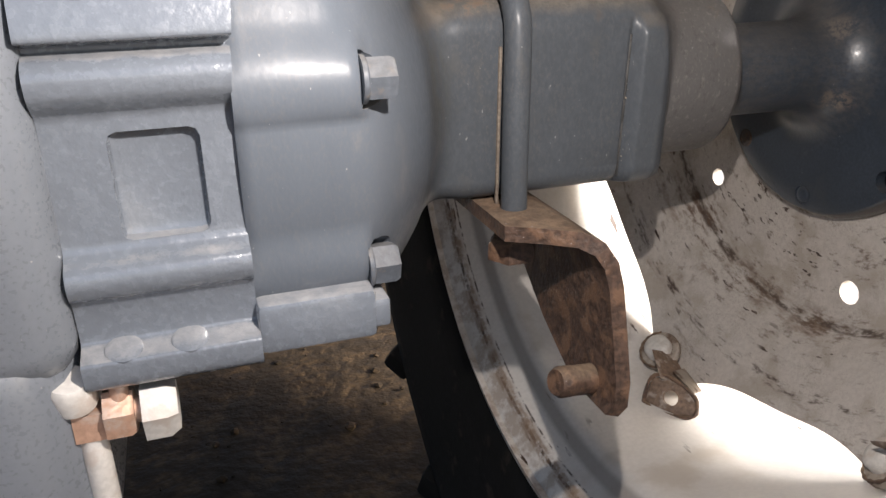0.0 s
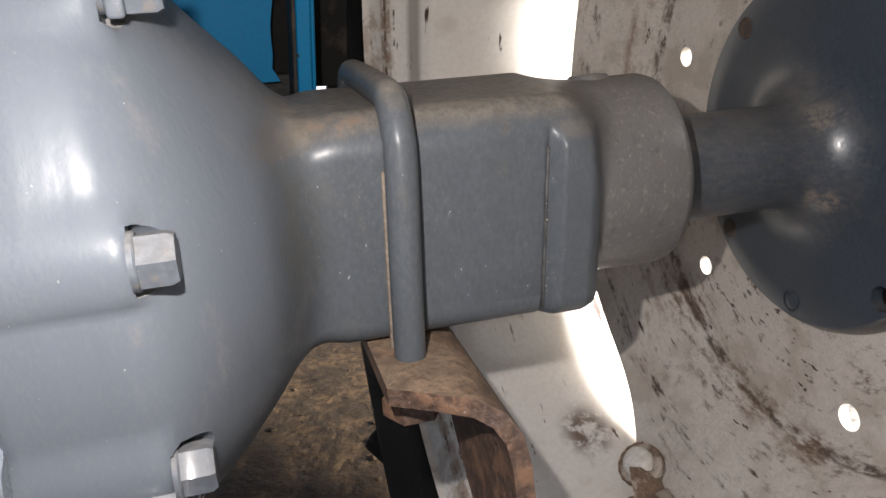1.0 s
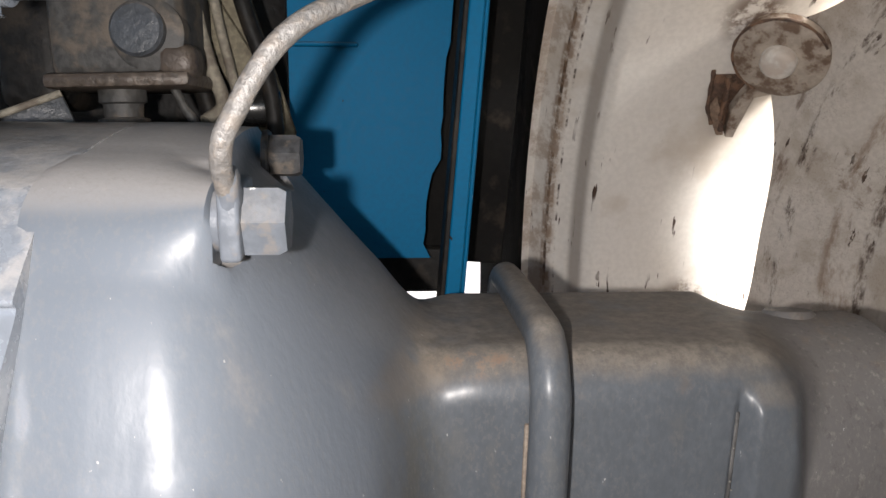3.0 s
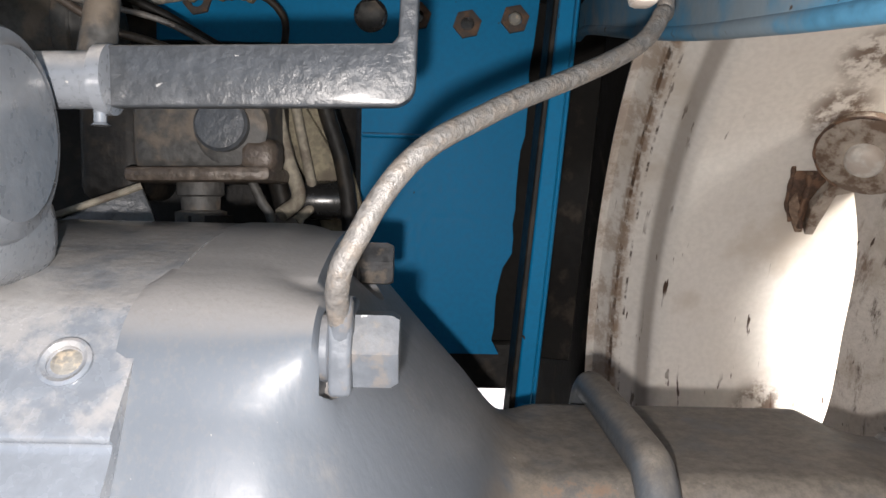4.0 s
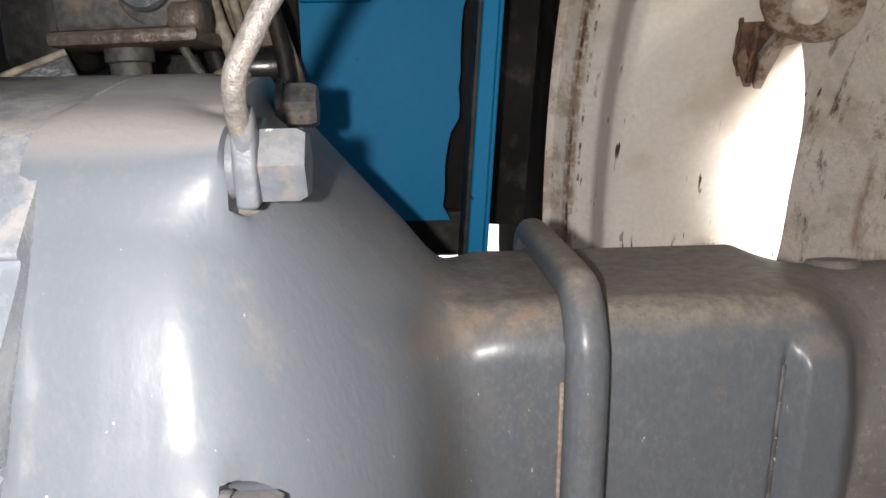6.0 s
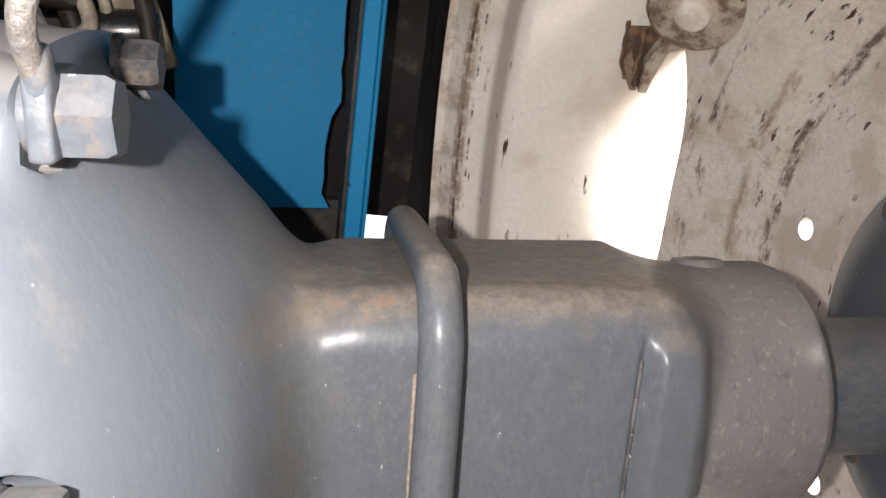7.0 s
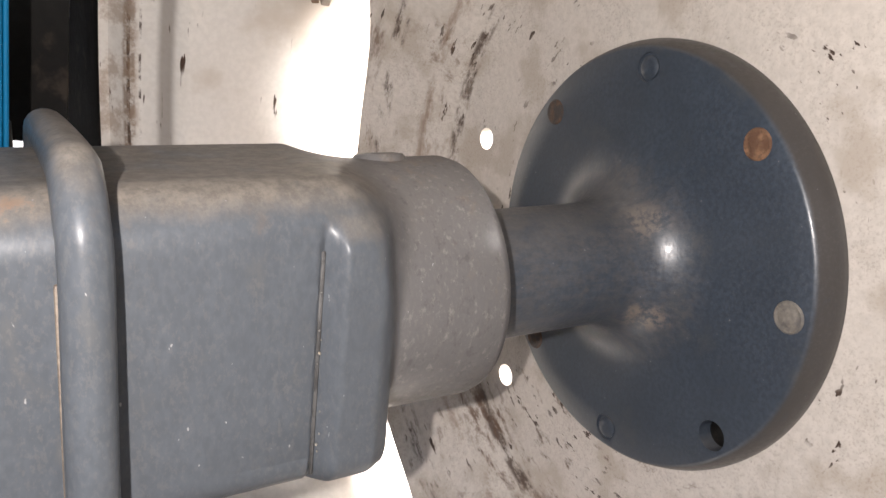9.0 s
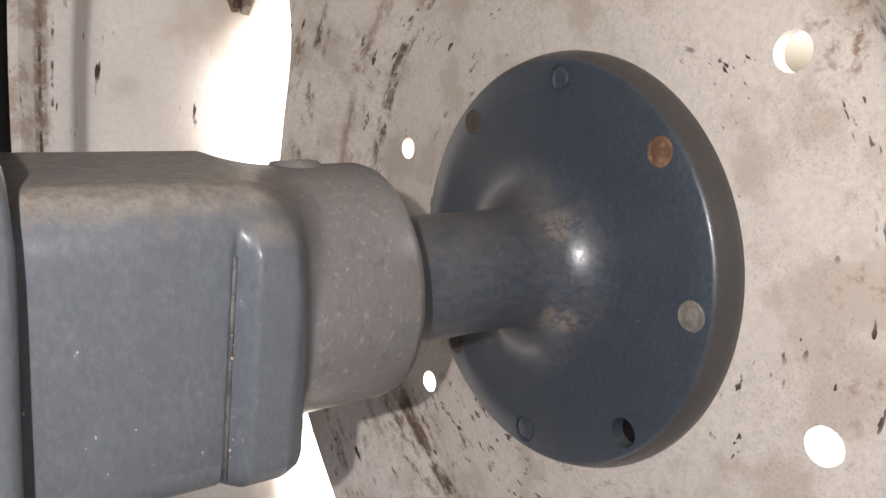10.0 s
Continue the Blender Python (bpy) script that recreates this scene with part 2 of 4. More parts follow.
white_paint = material("white_disc_paint", (0.495, 0.458, 0.418), 0.5, spread=0.07, grain=260, bump=0.16, patch=22, second=(0.39, 0.347, 0.300), amount=0.34, speck=(0.20, 0.16, 0.13), specked=0.35,
                       chips=(0.036, 0.019, 0.012), chipped=0.066, chip_scale=150, chip_turn=-10,
                       stains_and_shade=(("r", 0.205, 0.226, 0.006, (0.17, 0.105, 0.062), 0.7, 36.0, 0.50), ("r", 0.2050, 0.2085, 0.0020, (0.045, 0.025, 0.015), 0.9, 90.0, 0.43), ("r", 0.125, 0.30, 0.02, (0.17, 0.10, 0.06), 0.6, 110.0, 0.645), ("r", 0.251, 0.256, 0.003, (0.04, 0.02, 0.012), 0.95, 110.0, 0.49), ("r", 0.192, 0.26, 0.02, RUSTY, 0.95, 85.0, 0.605),
                               ("r", 0.262, 0.30, 0.006, (0.10, 0.055, 0.03), 0.8, 60.0, 0.55),
                               ("q", (0.0, 0.04, 0.45), (0.07, 0.24, 0.13), 0.65, (0.085, 0.046, 0.026), 0.92, 95.0, 0.545),
                               ("q", (0.005, 0.192, 0.530), (0.02, 0.030, 0.047), 0.65, (0.10, 0.056, 0.032), 0.9, 120.0, 0.455),
                               ("q", (0.005, 0.136, 0.458), (0.02, 0.042, 0.038), 0.65, (0.10, 0.056, 0.032), 0.9, 120.0, 0.455),
                               ("q", (0.005, 0.055, 0.415), (0.02, 0.049, 0.025), 0.65, (0.10, 0.056, 0.032), 0.9, 120.0, 0.455),
                               ("q", (0.005, -0.037, 0.411), (0.02, 0.049, 0.022), 0.65, (0.10, 0.056, 0.032), 0.9, 120.0, 0.455),
                               ("q", (0.005, -0.122, 0.446), (0.02, 0.044, 0.036), 0.65, (0.10, 0.056, 0.032), 0.9, 120.0, 0.455),
                               ("p", (0.012, 0.226, 0.64), (0.03, 0.016, 0.034), 0.65, (0.2, 0.12, 0.07), 0.85, 90.0, 0.42),
                               ("p", (0.0, 0.19, 0.44), (0.04, 0.03, 0.03), 0.65, (0.1, 0.055, 0.03), 0.9, 80.0, 0.46),
                               ("p", (0.0, 0.12, 0.405), (0.04, 0.04, 0.022), 0.65, (0.1, 0.055, 0.03), 0.9, 80.0, 0.46),
                               ("p", (0.012, -0.16, 0.76), (0.04, 0.05, 0.05), 0.65, (0.16, 0.09, 0.05), 0.85, 110.0, 0.5),
                               ("p", (0.012, -0.19, 0.66), (0.03, 0.05, 0.1), 0.65, (0.19, 0.12, 0.075), 0.8, 120.0, 0.54),
                               ("p", (0.0, 0.215, 0.72), (0.04, 0.05, 0.07), 0.65, (0.16, 0.11, 0.075), 0.7, 100.0, 0.52)))
lug_paint = material("rusty_lug_paint", (0.36, 0.31, 0.26), 0.6, spread=0.15, grain=260, bump=0.25, patch=65, second=(0.13, 0.085, 0.058), amount=0.40)
rust = material("brown_rust", (0.078, 0.046, 0.032), 0.6, spread=0.4, grain=320, bump=0.9, patch=75, second=(0.15, 0.085, 0.052), amount=0.36,
                dust=(0.21, 0.15, 0.10), dusted=0.7, flecks=(0.3, 0.26, 0.24))
rust_light = material("orange_rust", (0.165, 0.09, 0.05), 0.85, spread=0.35, grain=600, bump=0.5, patch=150, second=(0.09, 0.045, 0.025), amount=0.4)
rubber = material("tyre_rubber", (0.008, 0.0075, 0.007), 0.85, shine=0.15, spread=0.3, grain=180, bump=0.3, patch=25, second=(0.025, 0.020, 0.016), amount=0.12)
steel = material("worn_steel", (0.135, 0.13, 0.124), 0.42, 0.15, spread=0.22, grain=500, bump=0.6, patch=260, second=(0.15, 0.135, 0.12), amount=0.4)
grimy = material("grimy_metal", (0.05, 0.049, 0.047), 0.6, 0.1, spread=0.35, grain=260, bump=0.5, patch=40, second=(0.10, 0.082, 0.064), amount=0.35,
                 dust=DUST, dusted=0.6)
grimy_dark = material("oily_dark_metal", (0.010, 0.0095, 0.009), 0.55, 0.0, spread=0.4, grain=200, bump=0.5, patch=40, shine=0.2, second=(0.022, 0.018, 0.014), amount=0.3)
dirty_hose = material("dusty_hose", (0.21, 0.19, 0.15), 0.75, spread=0.25, grain=300, bump=0.3, patch=50, second=(0.11, 0.09, 0.07), amount=0.3)
brass = material("copper_fitting", (0.50, 0.31, 0.22), 0.42, 0.3, spread=0.12, grain=300, bump=0.3, patch=70, second=(0.52, 0.40, 0.33), amount=0.35)
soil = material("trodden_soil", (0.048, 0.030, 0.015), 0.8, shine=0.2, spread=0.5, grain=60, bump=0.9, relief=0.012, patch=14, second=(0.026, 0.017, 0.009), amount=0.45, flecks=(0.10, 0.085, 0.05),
                # far ground coloured pale, for the bright sunlit yard and its bounce
                stains_and_shade=(("x", 0.75, 900.0, 0.6, (0.52, 0.48, 0.43), 0.92, 2.2, 0.34), ("y", 1.55, 900.0, 0.45, (0.50, 0.48, 0.46), 0.92, 3.0, 0.20)))
pale = material("pale_fitting", (0.58, 0.55, 0.51), 0.5, spread=0.1, grain=300, bump=0.2, patch=60, second=(0.48, 0.42, 0.37), amount=0.3)
plug_fill = material("putty", (0.17, 0.165, 0.15), 0.8, spread=0.15, grain=400, bump=0.4, patch=200, second=(0.34, 0.29, 0.22), amount=0.3)
sealant = material("dried_sealant", (0.20, 0.165, 0.13), 0.7, spread=0.25, grain=500, bump=0.4, patch=160, second=(0.14, 0.11, 0.09), amount=0.3)
# pale flecks: bright scratches, and glints put into the colour
strap_paint = material("rough_strap_paint", (0.050, 0.055, 0.062), 0.36, shine=0.4, spread=0.14, grain=300, bump=0.5, patch=170, second=(0.040, 0.044, 0.049), amount=0.2, flecks=(0.30, 0.30, 0.30), dust=(0.22, 0.2, 0.18), dusted=0.6, coat=0.2)
rough_cast = material("raw_rough_casting", (0.15, 0.155, 0.165), 0.6, spread=0.3, grain=240, bump=1.4, patch=120, second=(0.10, 0.095, 0.09), amount=0.3)
dusty_steel = material("dusty_bolt_end", (0.14, 0.128, 0.112), 0.7, spread=0.15, grain=500, bump=0.3, patch=140, second=(0.09, 0.085, 0.08), amount=0.3)
copper_grime = material("copper_brown_grime", (0.085, 0.068, 0.054), 0.45, 0.15, spread=0.35, grain=300, bump=0.7, patch=90, second=(0.07, 0.055, 0.045), amount=0.4)
olive_dust = material("olive_dust", (0.17, 0.15, 0.105), 0.85, spread=0.25, grain=320, bump=0.4, patch=60, second=(0.09, 0.075, 0.055), amount=0.35)
shiny_black = material("shiny_black", (0.012, 0.012, 0.012), 0.25, spread=0.3, grain=200, bump=0.1, patch=40)
rust_dim = material("dull_rust", (0.085, 0.052, 0.034), 0.85, spread=0.35, grain=600, bump=0.5, patch=150, second=(0.045, 0.038, 0.035), amount=0.5)
lug_rust = material("rusty_brown_lug", (0.20, 0.135, 0.095), 0.7, spread=0.3, grain=300, bump=0.5, patch=70, second=(0.36, 0.30, 0.25), amount=0.22)
hub_paint = material("pale_grey_hub_paint", (0.115, 0.127, 0.145), 0.30, spread=0.09, grain=260, bump=0.16, patch=60, dust=(0.43, 0.40, 0.37), dusted=0.4, coat=0.35)
bolt_paint = material("dirty_bolt_paint", (0.098, 0.110, 0.128), 0.45, shine=0.3, coat=0.12, spread=0.12, grain=300, bump=0.25, patch=160, second=(0.125, 0.12, 0.118), amount=0.2, dust=(0.17, 0.16, 0.15), dusted=0.6, flecks=(0.4, 0.4, 0.4))
grimy_bolt = material("grimy_bolt", (0.035, 0.036, 0.038), 0.45, shine=0.4, spread=0.3, grain=300, bump=0.35, patch=140, second=(0.07, 0.06, 0.05), amount=0.35, flecks=(0.3, 0.3, 0.3))
dull_groove = material("dark_groove_strip", (0.038, 0.037, 0.036), 0.7, spread=0.3, grain=300, bump=0.2, patch=130, second=(0.075, 0.074, 0.072), amount=0.5)

AX = 0.62  # height of the axle over the ground


# ---- building helpers ----
def part(name, bm, mat, parent=None, label="", smooth=40):
    """Links a bmesh as one mesh object, under a thing or a part if one is given."""
    me = bpy.data.meshes.new(name)
    bmesh.ops.recalc_face_normals(bm, faces=bm.faces)
    for f in bm.faces:
        f.smooth = True
    bm.to_mesh(me)
    bm.free()
    me.set_sharp_from_angle(angle=radians(smooth))
    me.materials.append(mat)
    ob = new(name, me)
    if parent:
        ob.parent = parent
    if label:
        ob["label"] = label
    return ob


def thing(name, label, category, at=(0, 0, 0), group="", kind=""):
    ob = new(name)
    ob.location = at
    ob.empty_display_size = 0.05
    return tagged(ob, label, category, group, kind)


def lathe(profile, segs=64, closed=True, cy=0.0, cz=AX, squash=None):
    """A surface of revolution about the axle: profile of (x, r). squash(x, a) may scale the radius."""
    bm = bmesh.new()
    rings = []
    for x, r in profile:
        ring = []
        for k in range(segs):
            a = 2 * math.pi * k / segs
            q = r * (squash(x, a) if squash else 1)
            ring.append(bm.verts.new((x, cy + q * math.cos(a), cz + q * math.sin(a))))
        rings.append(ring)
    pairs = list(zip(rings, rings[1:]))
    if closed:
        pairs.append((rings[-1], rings[0]))
    for p, q in pairs:
        for k in range(segs):
            bm.faces.new((p[k], p[(k + 1) % segs], q[(k + 1) % segs], q[k]))
    if not closed:
        for ring in (rings[0], rings[-1]):
            bm.faces.new(ring)
    return bm


def block(size, bevel=0.002, segs=2, m=None, bm=None):
    """A bevelled box about its centre, moved by m, added to bm if one is given."""
    own = bmesh.new()
    bmesh.ops.create_cube(own, size=1, matrix=Matrix.Diagonal((*size, 1)))
    if bevel:
        bmesh.ops.bevel(own, geom=own.edges[:], offset=bevel, segments=segs, profile=0.5, affect="EDGES")
    return merged(own, m, bm)


def merged(own, m=None, bm=None):
    if m is not None:
        own.transform(m)
    if bm is None:
        return own
    me = bpy.data.meshes.new("join")
    own.to_mesh(me)
    own.free()
    bm.from_mesh(me)
    bpy.data.meshes.remove(me)
    return bm


def turned(profile, segs=24, m=None, bm=None, cap=True):
    """A body turned about z: profile of (z, r)."""
    own = bmesh.new()
    rings = [[own.verts.new((r * math.cos(2 * math.pi * k / segs), r * math.sin(2 * math.pi * k / segs), z)) for k in range(segs)] for z, r in profile]
    for p, q in zip(rings, rings[1:]):
        for k in range(segs):
            own.faces.new((p[k], p[(k + 1) % segs], q[(k + 1) % segs], q[k]))
    if cap:
        own.faces.new(rings[0])
        own.faces.new(rings[-1])
    return merged(own, m, bm)


def smooth_path(points, steps=8):
    """Catmull-Rom through the points."""
    p = [Vector(q) for q in points]
    p = [2 * p[0] - p[1], *p, 2 * p[-1] - p[-2]]
    out = []
    for a, b, c, d in zip(p, p[1:], p[2:], p[3:]):
        for k in range(steps):
            t = k / steps
            out.append(0.5 * (2 * b + (c - a) * t + (2 * a - 5 * b + 4 * c - d) * t * t + (3 * b - 3 * c + d - a) * t ** 3))
    return [*out, p[-2]]


def tube(points, r, segs=12, steps=8, bm=None, wobble=0.0):
    own = bmesh.new()
    path = smooth_path(points, steps)
    rings, side = [], None
    for k, q in enumerate(path):
        ahead = (path[min(k + 1, len(path) - 1)] - path[max(k - 1, 0)]).normalized()
        if side is None:
            side = ahead.orthogonal().normalized()
        side = (side - ahead * side.dot(ahead)).normalized()
        up = ahead.cross(side)
        rr = r * (1 + wobble * math.sin(k * 1.7))
        rings.append([own.verts.new(q + rr * (math.cos(2 * math.pi * j / segs) * side + math.sin(2 * math.pi * j / segs) * up)) for j in range(segs)])
    for p, q in zip(rings, rings[1:]):
        for j in range(segs):
            own.faces.new((p[j], p[(j + 1) % segs], q[(j + 1) % segs], q[j]))
    own.faces.new(rings[0])
    own.faces.new(rings[-1])
    return merged(own, None, bm)


def hexagon(r, h, m=None, bm=None, chamfer=0.12):
    """A hexagonal head or nut of corner radius r along z, its rims chamfered."""
    own = bmesh.new()
    levels = ((0, 1), (h * (1 - chamfer * 1.5), 1), (h, 1 - chamfer))
    rings = [[own.verts.new((r * s * math.cos(math.pi / 3 * k), r * s * math.sin(math.pi / 3 * k), z)) for k in range(6)] for z, s in levels]
    for p, q in zip(rings, rings[1:]):
        for k in range(6):
            own.faces.new((p[k], p[(k + 1) % 6], q[(k + 1) % 6], q[k]))
    own.faces.new(rings[0])
    own.faces.new(rings[-1])
    return merged(own, m, bm)


def extruded(outline, depth, bevel=0.0, m=None, bm=None):
    """A flat plate: outline of (x, y) raised by depth along z."""
    own = bmesh.new()
    face = own.faces.new([own.verts.new((x, y, 0)) for x, y in outline])
    got = bmesh.ops.extrude_face_region(own, geom=[face])
    bmesh.ops.translate(own, verts=[v for v in got["geom"] if isinstance(v, bmesh.types.BMVert)], vec=(0, 0, depth))
    if bevel:
        edges = [e for e in own.edges if abs(e.verts[0].co.z - e.verts[1].co.z) < 1e-7]
        bmesh.ops.bevel(own, geom=edges, offset=bevel, segments=2, profile=0.5, affect="EDGES")
    return merged(own, m, bm)


def cut(ob, cutters):
    """Cuts the solids (bmeshes) out of a mesh object for good."""
    for own in cutters:
        me = bpy.data.meshes.new("cutter")
        bmesh.ops.recalc_face_normals(own, faces=own.faces)
        own.to_mesh(me)
        own.free()
        tool = new("cutter", me)
        mod = ob.modifiers.new("cut", "BOOLEAN")
        mod.operation, mod.object, mod.solver = "DIFFERENCE", tool, "EXACT"
        bpy.context.view_layer.update()
        done = bpy.data.meshes.new_from_object(ob.evaluated_get(bpy.context.evaluated_depsgraph_get()))
        ob.modifiers.clear()
        name, ob.data = ob.data.name, done
        done.name = name
        bpy.data.objects.remove(tool)
        bpy.data.meshes.remove(me)
    for p in ob.data.polygons:
        p.use_smooth = True
    ob.data.set_sharp_from_angle(angle=radians(40))


def along(axis, at, spin=0.0):
    """The matrix that carries z onto the axis, at a place, turned by spin degrees about itself."""
    turn = Vector((0, 0, 1)).rotation_difference(Vector(axis).normalized()).to_matrix().to_4x4()
    return Matrix.Translation(at) @ turn @ pose(0, 0, 0, 0, 0, spin)


X_AXIS = (1, 0, 0)


def polar(angle, r, x=0.0):
    """A point at an angle (degrees from the tractor's front, upward) and radius round the axle."""
    a = radians(angle)
    return Vector((x, r * math.cos(a), AX + r * math.sin(a)))


# ---- ground ----
def build_ground():
    bm = bmesh.new()
    inner = [(i / 40 * 4 - 2, j / 40 * 4 - 2) for i in range(41) for j in range(41)]
    vs = [bm.verts.new((x, y, 0.02 * noise.noise((x * 2.1, y * 2.1, 0)) + 0.012 * noise.noise((x * 9, y * 9, 3)) if max(abs(x), abs(y)) < 1.99 else 0)) for x, y in inner]
    for i in range(40):
        for j in range(40):
            bm.faces.new((vs[i * 41 + j], vs[(i + 1) * 41 + j], vs[(i + 1) * 41 + j + 1], vs[i * 41 + j + 1]))
    far = 600.0
    edge = [[vs[i * 41] for i in range(41)], [vs[40 * 41 + j] for j in range(41)], [vs[i * 41 + 40] for i in range(40, -1, -1)], [vs[j] for j in range(40, -1, -1)]]
    corners = [bm.verts.new(c) for c in ((-far, -far, 0), (far, -far, 0), (far, far, 0), (-far, far, 0))]
    for k, side in enumerate(edge):
        bm.faces.new((*side, corners[(k + 1) % 4], corners[k]))
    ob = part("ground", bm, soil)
    return tagged(ob, "brown trodden soil under the tractor, coloured pale farther out for sunlit bounce", "ground", kind="structure")


build_ground()


def build_clods():
    # loose clods and pebbles trodden into the soil
    random.seed(31)
    bm = bmesh.new()
    for k in range(600):
        x, y, s = random.uniform(-0.9, 0.35), random.uniform(-0.1, 1.7), 0.002 + 0.010 * random.random() ** 4
        z = 0.02 * noise.noise((x * 2.1, y * 2.1, 0)) + 0.012 * noise.noise((x * 9, y * 9, 3))
        own = bmesh.new()
        bmesh.ops.create_icosphere(own, subdivisions=1, radius=s)
        for v in own.verts:
            v.co *= 1 + 0.35 * noise.noise(v.co * 120 + Vector((k, 0, 0)))
        merged(own, pose(x, y, z + s * 0.2, 0, 0, random.uniform(0, 360)) @ Matrix.Diagonal((1.0, random.uniform(0.6, 1), random.uniform(0.4, 0.7), 1)), bm)
    tagged(part("clods", bm, soil, smooth=25), "loose brown clods and pebbles on the soil", "soil", kind="stuff")


build_clods()


# ---- wheel ----
LUGS = (40.5, -17, -75, -128, 164, 101)  # middles of the ears of the disc


def gap_edge(angle):
    """Radius of the disc's scalloped edge at an angle."""
    order = sorted(LUGS)
    for a, b in zip(order, order[1:] + [order[0] + 360]):
        t = (angle - a) % 360
        if t <= (b - a):
            half = (b - a) / 2
            u = min(1.0, abs(t - half) / (half - 5.5))
            return 0.268 + 0.031 * u ** 3.2
    return 0.30


def build_wheel():
    wheel = thing("tractor_wheel", "large tractor rear wheel with chipped white steel rim and black tyre", "wheel", (0, 0, 0))
    # rim: pressed steel section with flared lips and a stepped well
    outer = [(-0.228, 0.333), (-0.226, 0.341), (-0.219, 0.341), (-0.213, 0.333), (-0.208, 0.326), (-0.198, 0.322), (-0.188, 0.316),
             (-0.181, 0.306), (-0.172, 0.302), (-0.06, 0.302), (0.02, 0.302), (0.03, 0.308), (0.04, 0.320), (0.055, 0.326), (0.066, 0.341), (0.072, 0.338)]
    inner = [(0.066, 0.332), (0.05, 0.320), (0.036, 0.313), (0.026, 0.302), (0.018, 0.297), (-0.06, 0.297), (-0.172, 0.297), (-0.179, 0.2985), (-0.184, 0.303),
             (-0.189, 0.310), (-0.196, 0.3145), (-0.203, 0.3165), (-0.2085, 0.3185), (-0.2115, 0.3225), (-0.2165, 0.329), (-0.2215, 0.3345)]
    part("rim", lathe(outer + inner, 160), rim_paint, wheel, "chipped white steel rim with rusty lip")
    # tyre
    side = [(-0.212, 0.334), (-0.221, 0.345), (-0.227, 0.36), (-0.229, 0.40), (-0.232, 0.45), (-0.236, 0.50), (-0.239, 0.54), (-0.238, 0.565), (-0.226, 0.585)]
    tread = [(-0.20, 0.592), (-0.10, 0.602), (0.0, 0.602), (0.06, 0.592)]
    back = [(0.09, 0.575), (0.105, 0.53), (0.107, 0.46), (0.098, 0.40), (0.085, 0.36), (0.065, 0.334)]
    tyre = part("tyre", lathe(side + tread + back, 128), rubber, wheel, "black ribbed tractor tyre")
    for k in range(22):
        for s in (-1, 1):
            a = 360 / 22 * (k + (0.5 if s > 0 else 0))
            m = Matrix.Translation((0, 0, AX)) @ Matrix.Rotation(radians(a), 4, "X") @ Matrix.Translation((-0.072 + s * 0.088, 0, 0.600)) @ pose(0, 0, 0, 0, 0, s * 38)
            part("tread_bar", block((0.20, 0.040, 0.06), 0.007, 2, m), rubber, tyre)
    # disc: dished plate with scalloped edge
    segs = 216
    stations = [(0.0128, 0.05), (0.0128, 0.128), (0.0126, 0.150), (0.012, 0.190), (0.009, 0.204), (0.003, 0.210), (-0.004, 0.216), (-0.012, 0.226), (-0.024, 0.241), (-0.036, 0.256), (-0.046, None)]
    bm = bmesh.new()
    rows = []
    for depth in (0.0, 0.008):
        for x, r in stations:
            row = []
            for k in range(segs):
                ang = 360 * k / segs
                e = gap_edge(ang)
                rr, xx = (e, x - (e - 0.268) * 0.35) if r is None else (r, x)
                row.append(bm.verts.new(polar(ang, rr, xx + depth)))
            rows.append(row)
    n = len(stations)
    order = list(range(n)) + list(range(2 * n - 1, n - 1, -1))
    for a, b in zip(order, order[1:] + order[:1]):
        for k in range(segs):
            bm.faces.new((rows[a][k], rows[a][(k + 1) % segs], rows[b][(k + 1) % segs], rows[b][k]))
    disc = part("disc", bm, white_paint, wheel, "dished white wheel disc with rust streaks and round holes")
    holes = [(14.5, 0.176, 0.0080), (-45, 0.175, 0.0080), (-105, 0.178, 0.0095), (-166, 0.171, 0.0090), (135, 0.172, 0.0090), (75, 0.174, 0.0095)]
    cut(disc, [turned([(-0.05, r), (0.05, r)], 28, along(X_AXIS, polar(a, rad, 0.012))) for a, rad, r in holes])
    # lugs: a rusty plate bolted to each ear of the disc, its arm folded over to a pierced tab on the rim
    for a in (46, -14, -74.5, -128, 165, 104):
        turn = Matrix.Translation((0, 0, AX)) @ Matrix.Rotation(radians(a - 90), 4, "X") @ Matrix.Diagonal((1, -1, 1, 1))

        def slab(points, normal):
            """A plate through points of (x, along the rim, radius), thickened along a normal."""
            bm = bmesh.new()
            face = bm.faces.new([bm.verts.new(q) for q in points])
            got = bmesh.ops.extrude_face_region(bm, geom=[face])
            bmesh.ops.translate(bm, verts=[v for v in got["geom"] if isinstance(v, bmesh.types.BMVert)], vec=normal)
            bmesh.ops.bevel(bm, geom=bm.edges[:], offset=0.0009, segments=2, profile=0.5, affect="EDGES")
            bm.transform(turn)
            return bm

        if a == 46:
            # hollow of the folded bracket, its two flanks meeting in a point, and the plate under the nut
            hollow = [(-0.1050, -0.046, 0.2935), (-0.1010, -0.076, 0.2855), (-0.0880, -0.097, 0.2790), (-0.0800, -0.094, 0.2800), (-0.0760, -0.070, 0.2870), (-0.0780, -0.046, 0.2930)]
            lug = part("lug", slab(hollow, (0, 0, 0.004)), rust, wheel, "brown rusty folded bracket on the white rim")
